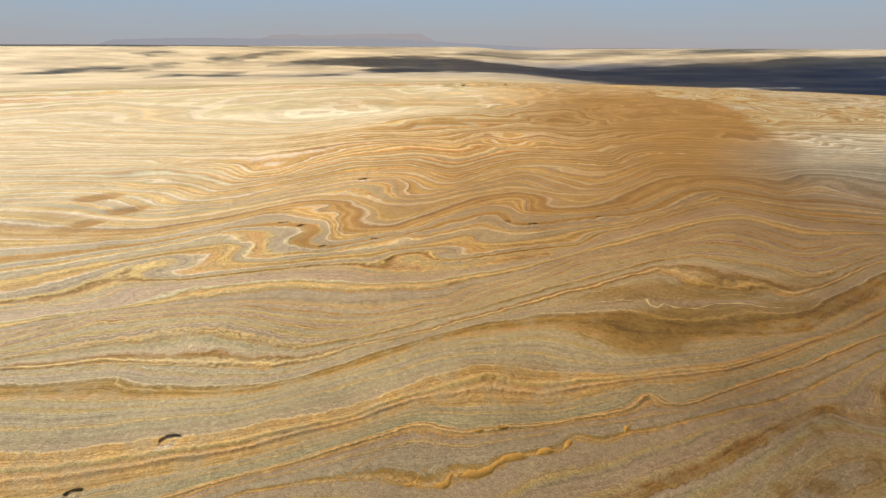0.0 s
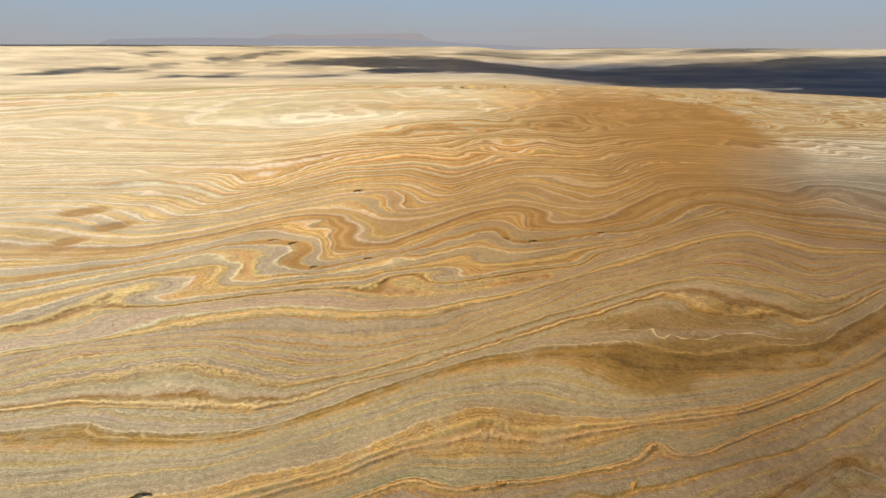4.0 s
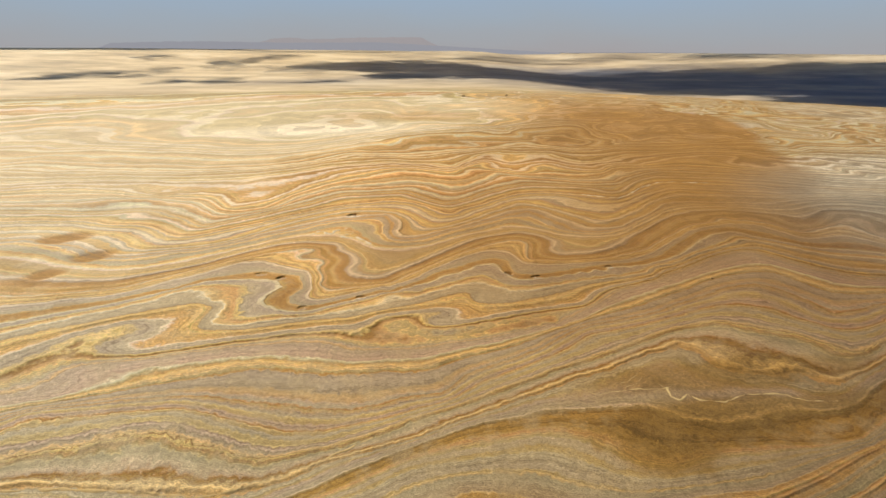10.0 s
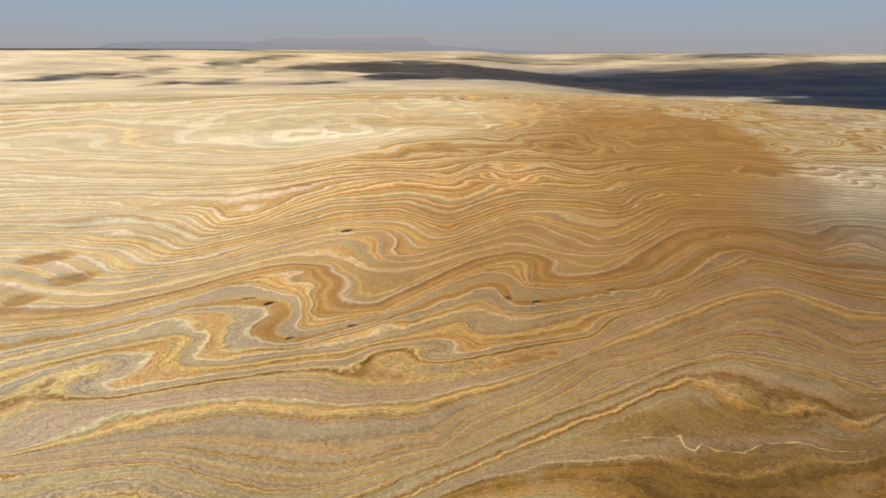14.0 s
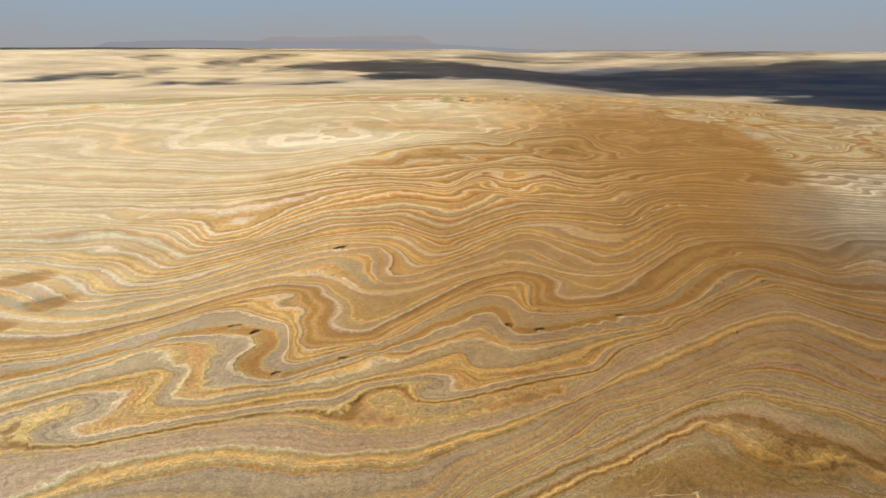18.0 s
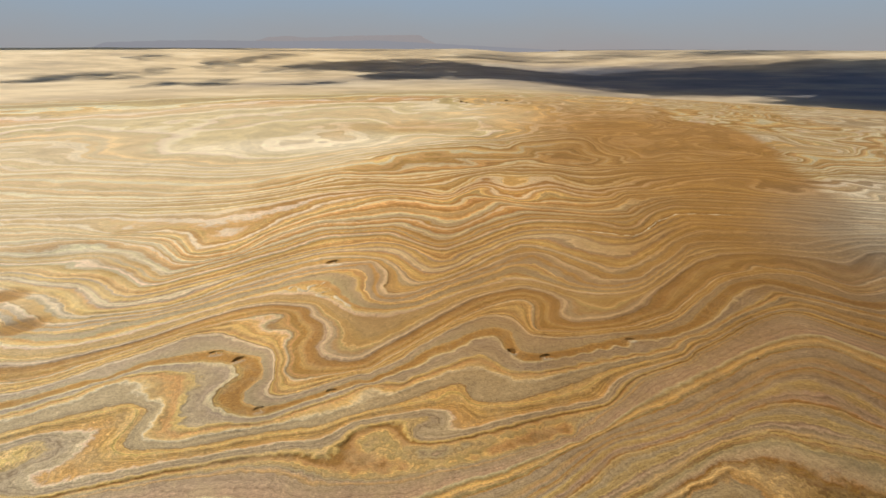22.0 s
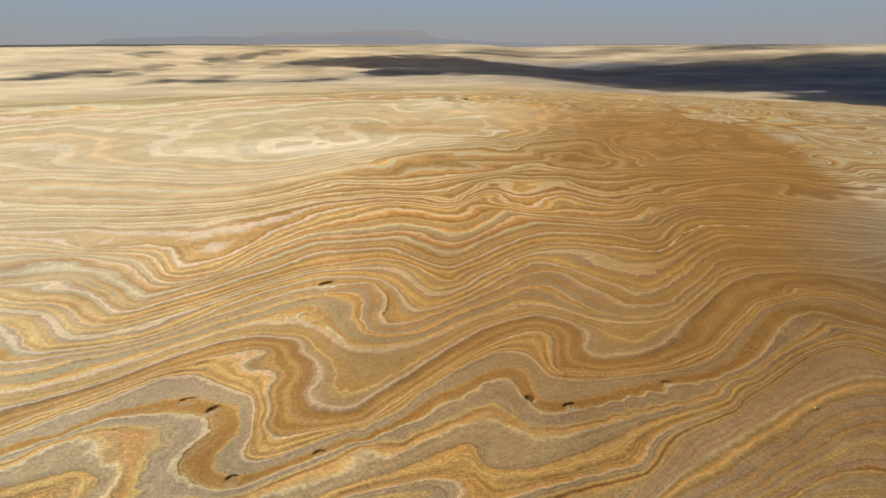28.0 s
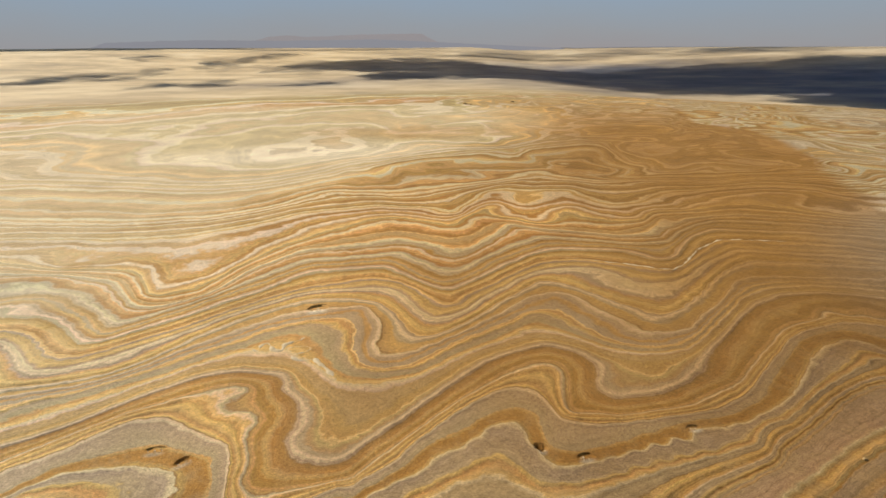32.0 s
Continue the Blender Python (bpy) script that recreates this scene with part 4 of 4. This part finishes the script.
def sinkhole(px, py, a, b, depth, turn, seed):
    """The crust that overhangs a pit's far rim, and the clods that fell from it."""
    rng = random.Random(seed)
    base = new("sinkhole")
    base.matrix_world = pose(px, py, sheet_at("z", px, py), 0, 0, turn)
    tagged(base, "small sinkhole with an overhanging crust rim and fallen clods", "sinkhole", "sinkholes in the beds")
    back = base.matrix_world.inverted()
    bm = bmesh.new()
    rings = []
    count = 22
    for k in range(count + 1):
        w = radians(28 + 124 * k / count)
        fade = math.sin(math.pi * k / count)
        ring = []
        for rad, drop in ((1.32, 0.0), (1.14, 0.0), (1.0 - 0.04 * fade * rng.uniform(0.3, 1), 0.0), (1.0, 0.02 + 0.03 * fade), (1.03, 0.25 * depth * fade + 0.04)):
            q = base.matrix_world @ Vector((a * rad * math.cos(w), b * rad * math.sin(w), 0))
            o = base.matrix_world @ Vector((a * 1.2 * math.cos(w), b * 1.2 * math.sin(w), 0))
            top = sheet_at("z", o.x, o.y) + (0.03 if rad < 1.3 else -0.12)
            ring.append(bm.verts.new(back @ Vector((q.x, q.y, top - drop))))
        rings.append(ring)
    for r0, r1 in zip(rings, rings[1:]):
        for k in range(4):
            bm.faces.new((r0[k], r0[k + 1], r1[k + 1], r1[k]))
    bmesh.ops.recalc_face_normals(bm, faces=bm.faces)
    on_ground("rim", bm, base)
    for k in range(7):
        w, d = rng.uniform(0, math.tau), rng.uniform(0.1, 0.8)
        x, y = a * d * math.cos(w), b * (d * math.sin(w) - 0.25)
        q = base.matrix_world @ Vector((x, y, 0))
        bm = bmesh.new()
        clod(bm, rng.uniform(0.06, 0.13) * min(a, 4), seed + k)
        ob = part("clod", bm, CRUST if k % 2 else CLAY, base)
        ob.location = (x, y, sheet_at("z", q.x, q.y) - base.matrix_world.translation.z + 0.02)
        ob.rotation_euler = (0, 0, rng.uniform(0, 6))
    return base


for k, row in enumerate(PITS):
    sinkhole(*row, 300 + 11 * k)


# ---- ledges and veins that stand out of the beds ----
def ridge(name, material, width, label, *line):
    """A raised ragged rib of harder crust that follows a line over the ground."""
    p = np.array(line, float)
    s = np.r_[0, np.cumsum(np.hypot(*np.diff(p, axis=0).T))]
    count = max(6, int(s[-1] / 0.45))
    u = np.linspace(0, s[-1], count)
    x, y = np.interp(u, s, p[:, 0]), np.interp(u, s, p[:, 1])
    soft = np.array([0.1, 0.2, 0.4, 0.2, 0.1])
    x, y = np.convolve(np.pad(x, 2, mode="edge"), soft, "valid"), np.convolve(np.pad(y, 2, mode="edge"), soft, "valid")
    x, y = x + 0.5 * fbm(u, u * 0 + s[-1], 3.0, 2, 7), y + 0.9 * fbm(u, u * 0 - s[-1], 3.0, 2, 9)
    tx, ty = np.gradient(x), np.gradient(y)
    d = np.hypot(tx, ty) + 1e-6
    nx, ny = -ty / d, tx / d
    fat = width * np.clip(0.7 + 2.2 * fbm(u, u * 0 + 3.7, 3.0, 3, 13), 0.15, 1.8) * np.minimum(1, np.minimum(u, s[-1] - u) / 3 + 0.15)
    bm = bmesh.new()
    rows = []
    for k in range(count):
        row = []
        for side, lift in ((-1.3, -0.25), (-0.7, 0.22), (-0.1, 0.36), (0.5, 0.26), (1.2, -0.25)):
            qx, qy = x[k] + nx[k] * side * fat[k], y[k] + ny[k] * side * fat[k]
            row.append(bm.verts.new((qx, qy, sheet_at("z", qx, qy) + lift * fat[k])))
        rows.append(row)
    for r0, r1 in zip(rows, rows[1:]):
        for k in range(4):
            bm.faces.new((r0[k], r1[k], r1[k + 1], r0[k + 1]))
    bmesh.ops.recalc_face_normals(bm, faces=bm.faces)
    return tagged(part(name, bm, material, None), label, name.replace("_", " "), name.replace("_", " ") + "s in the beds")


ridge("salt_vein", VEIN, 0.8, "meandering raised vein of pale salt crust", (-65.9, 311.0), (-63.8, 312.5), (-61.9, 316.5), (-57.5, 315.5), (-53.5, 312.5), (-53.7, 318.2), (-51.0, 319.4), (-47.4, 313.4), (-44.3, 312.5), (-44.3, 317.8), (-41.3, 319.4), (-37.9, 321.4))
ridge("salt_vein", VEIN, 0.8, "meandering raised vein of pale salt crust", (-43.0, 314.1), (-36.7, 315.4), (-33.7, 312.9), (-36.0, 310.2), (-40.5, 308.4), (-36.7, 305.6), (-31.6, 306.2), (-27.7, 301.6), (-22.7, 294.4))
ridge("salt_vein", VEIN, 0.5, "thin raised vein of pale yellow salt crust", (80.0, 400.2), (87.7, 398.2), (113.6, 387.0), (127.6, 379.8), (136.7, 388.1), (152.7, 407.4), (169.0, 419.0), (186.5, 416.3), (201.2, 412.0))
ridge("crust_ledge", LEDGE, 0.3, "ragged raised ledge of pale yellow crust", (45.4, 170.3), (49.2, 169.7), (52.0, 166.2), (62.1, 168.6), (71.4, 168.3), (74.2, 170.0), (72.6, 164.7), (74.8, 163.0), (78.0, 166.2), (80.6, 163.1), (87.6, 162.0), (95.1, 166.0), (106.6, 165.7), (107.7, 163.7), (112.1, 162.2), (119.6, 162.0))
ridge("crust_ledge", LEDGE, 0.3, "ragged raised ledge of pale yellow crust", (60.5, 171.6), (64.2, 173.3), (69.0, 178.3))
ridge("crust_ledge", LEDGE, 0.3, "ragged raised ledge of pale yellow crust", (61.3, 169.6), (65.3, 171.8), (68.3, 174.8))
ridge("crust_ledge", LEDGE, 0.3, "ragged raised ledge of pale yellow crust", (71.6, 171.6), (73.4, 169.0), (76.7, 170.9))
ridge("crust_ledge", OCHRE, 0.85, "scalloped raised ledge of ochre clay crust", (-18.4, 88.9), (-15.8, 90.5), (-13.4, 93.7), (-8.4, 96.5))
ridge("crust_ledge", OCHRE, 0.85, "scalloped raised ledge of ochre clay crust", (-17.2, 88.6), (-11.8, 89.0), (-10.3, 90.4), (-6.3, 88.1), (-1.3, 87.2), (3.6, 87.9), (5.2, 91.4), (6.5, 89.8), (10.5, 90.3), (16.7, 94.7), (24.1, 96.2), (29.0, 97.1), (31.3, 100.5))
ridge("crust_ledge", OCHRE, 0.85, "scalloped raised ledge of ochre clay crust", (-2.4, 87.7), (-1.7, 90.7), (0.0, 92.3), (1.5, 91.6))
ridge("crust_ledge", OCHRE, 0.85, "scalloped raised ledge of ochre clay crust", (31.7, 100.5), (34.4, 98.9), (38.6, 98.6), (42.1, 100.0), (44.7, 103.4), (46.5, 106.6))
ridge("crust_ledge", OCHRE, 0.85, "scalloped raised ledge of ochre clay crust", (-2.0, 103.7), (1.1, 101.1), (5.3, 101.0), (11.7, 103.6), (18.1, 104.4))
ridge("crust_ledge", LEDGE, 0.36, "ragged raised ledge of pale yellow crust", (-105.3, 123.0), (-96.9, 122.7), (-85.7, 124.6), (-79.7, 125.9), (-78.4, 128.0), (-77.7, 124.6), (-74.2, 122.5), (-65.6, 121.7), (-64.3, 123.7), (-62.7, 121.7), (-56.4, 121.0), (-49.4, 120.8), (-43.0, 122.5), (-33.8, 125.3))
ridge("crust_ledge", LEDGE, 0.4, "low raised ledge of pale yellow crust", (-110.9, 131.1), (-97.4, 132.6), (-83.5, 134.1), (-68.3, 133.1), (-52.8, 131.2), (-45.4, 131.0), (-37.0, 133.0), (-28.5, 136.2), (-18.5, 143.4), (-9.1, 149.2))


def boulder(x, y, size, seed):
    bm = bmesh.new()
    bmesh.ops.create_icosphere(bm, subdivisions=3, radius=1)
    for v in bm.verts:
        f = noise.fractal(v.co * 1.3 + Vector((seed, 0, 0)), 0.7, 2.0, 5)
        v.co = Vector((v.co.x * 1.5, v.co.y, v.co.z * 0.8)) * size * (1 + 0.4 * f)
    ob = part("boulder", bm, CLAY, None)
    ob.location = (x, y, sheet_at("z", x, y) + 0.25 * size)
    return tagged(ob, "weathered brown clay boulder on the pale flat", "boulder", "boulders on the flat")


for k, (x, y, size) in enumerate([(76, 1114, 2.6), (159, 1141, 2.2), (84, 1106, 1.3), (126, 250, 0.45)]):
    boulder(x, y, size, k * 3.1)
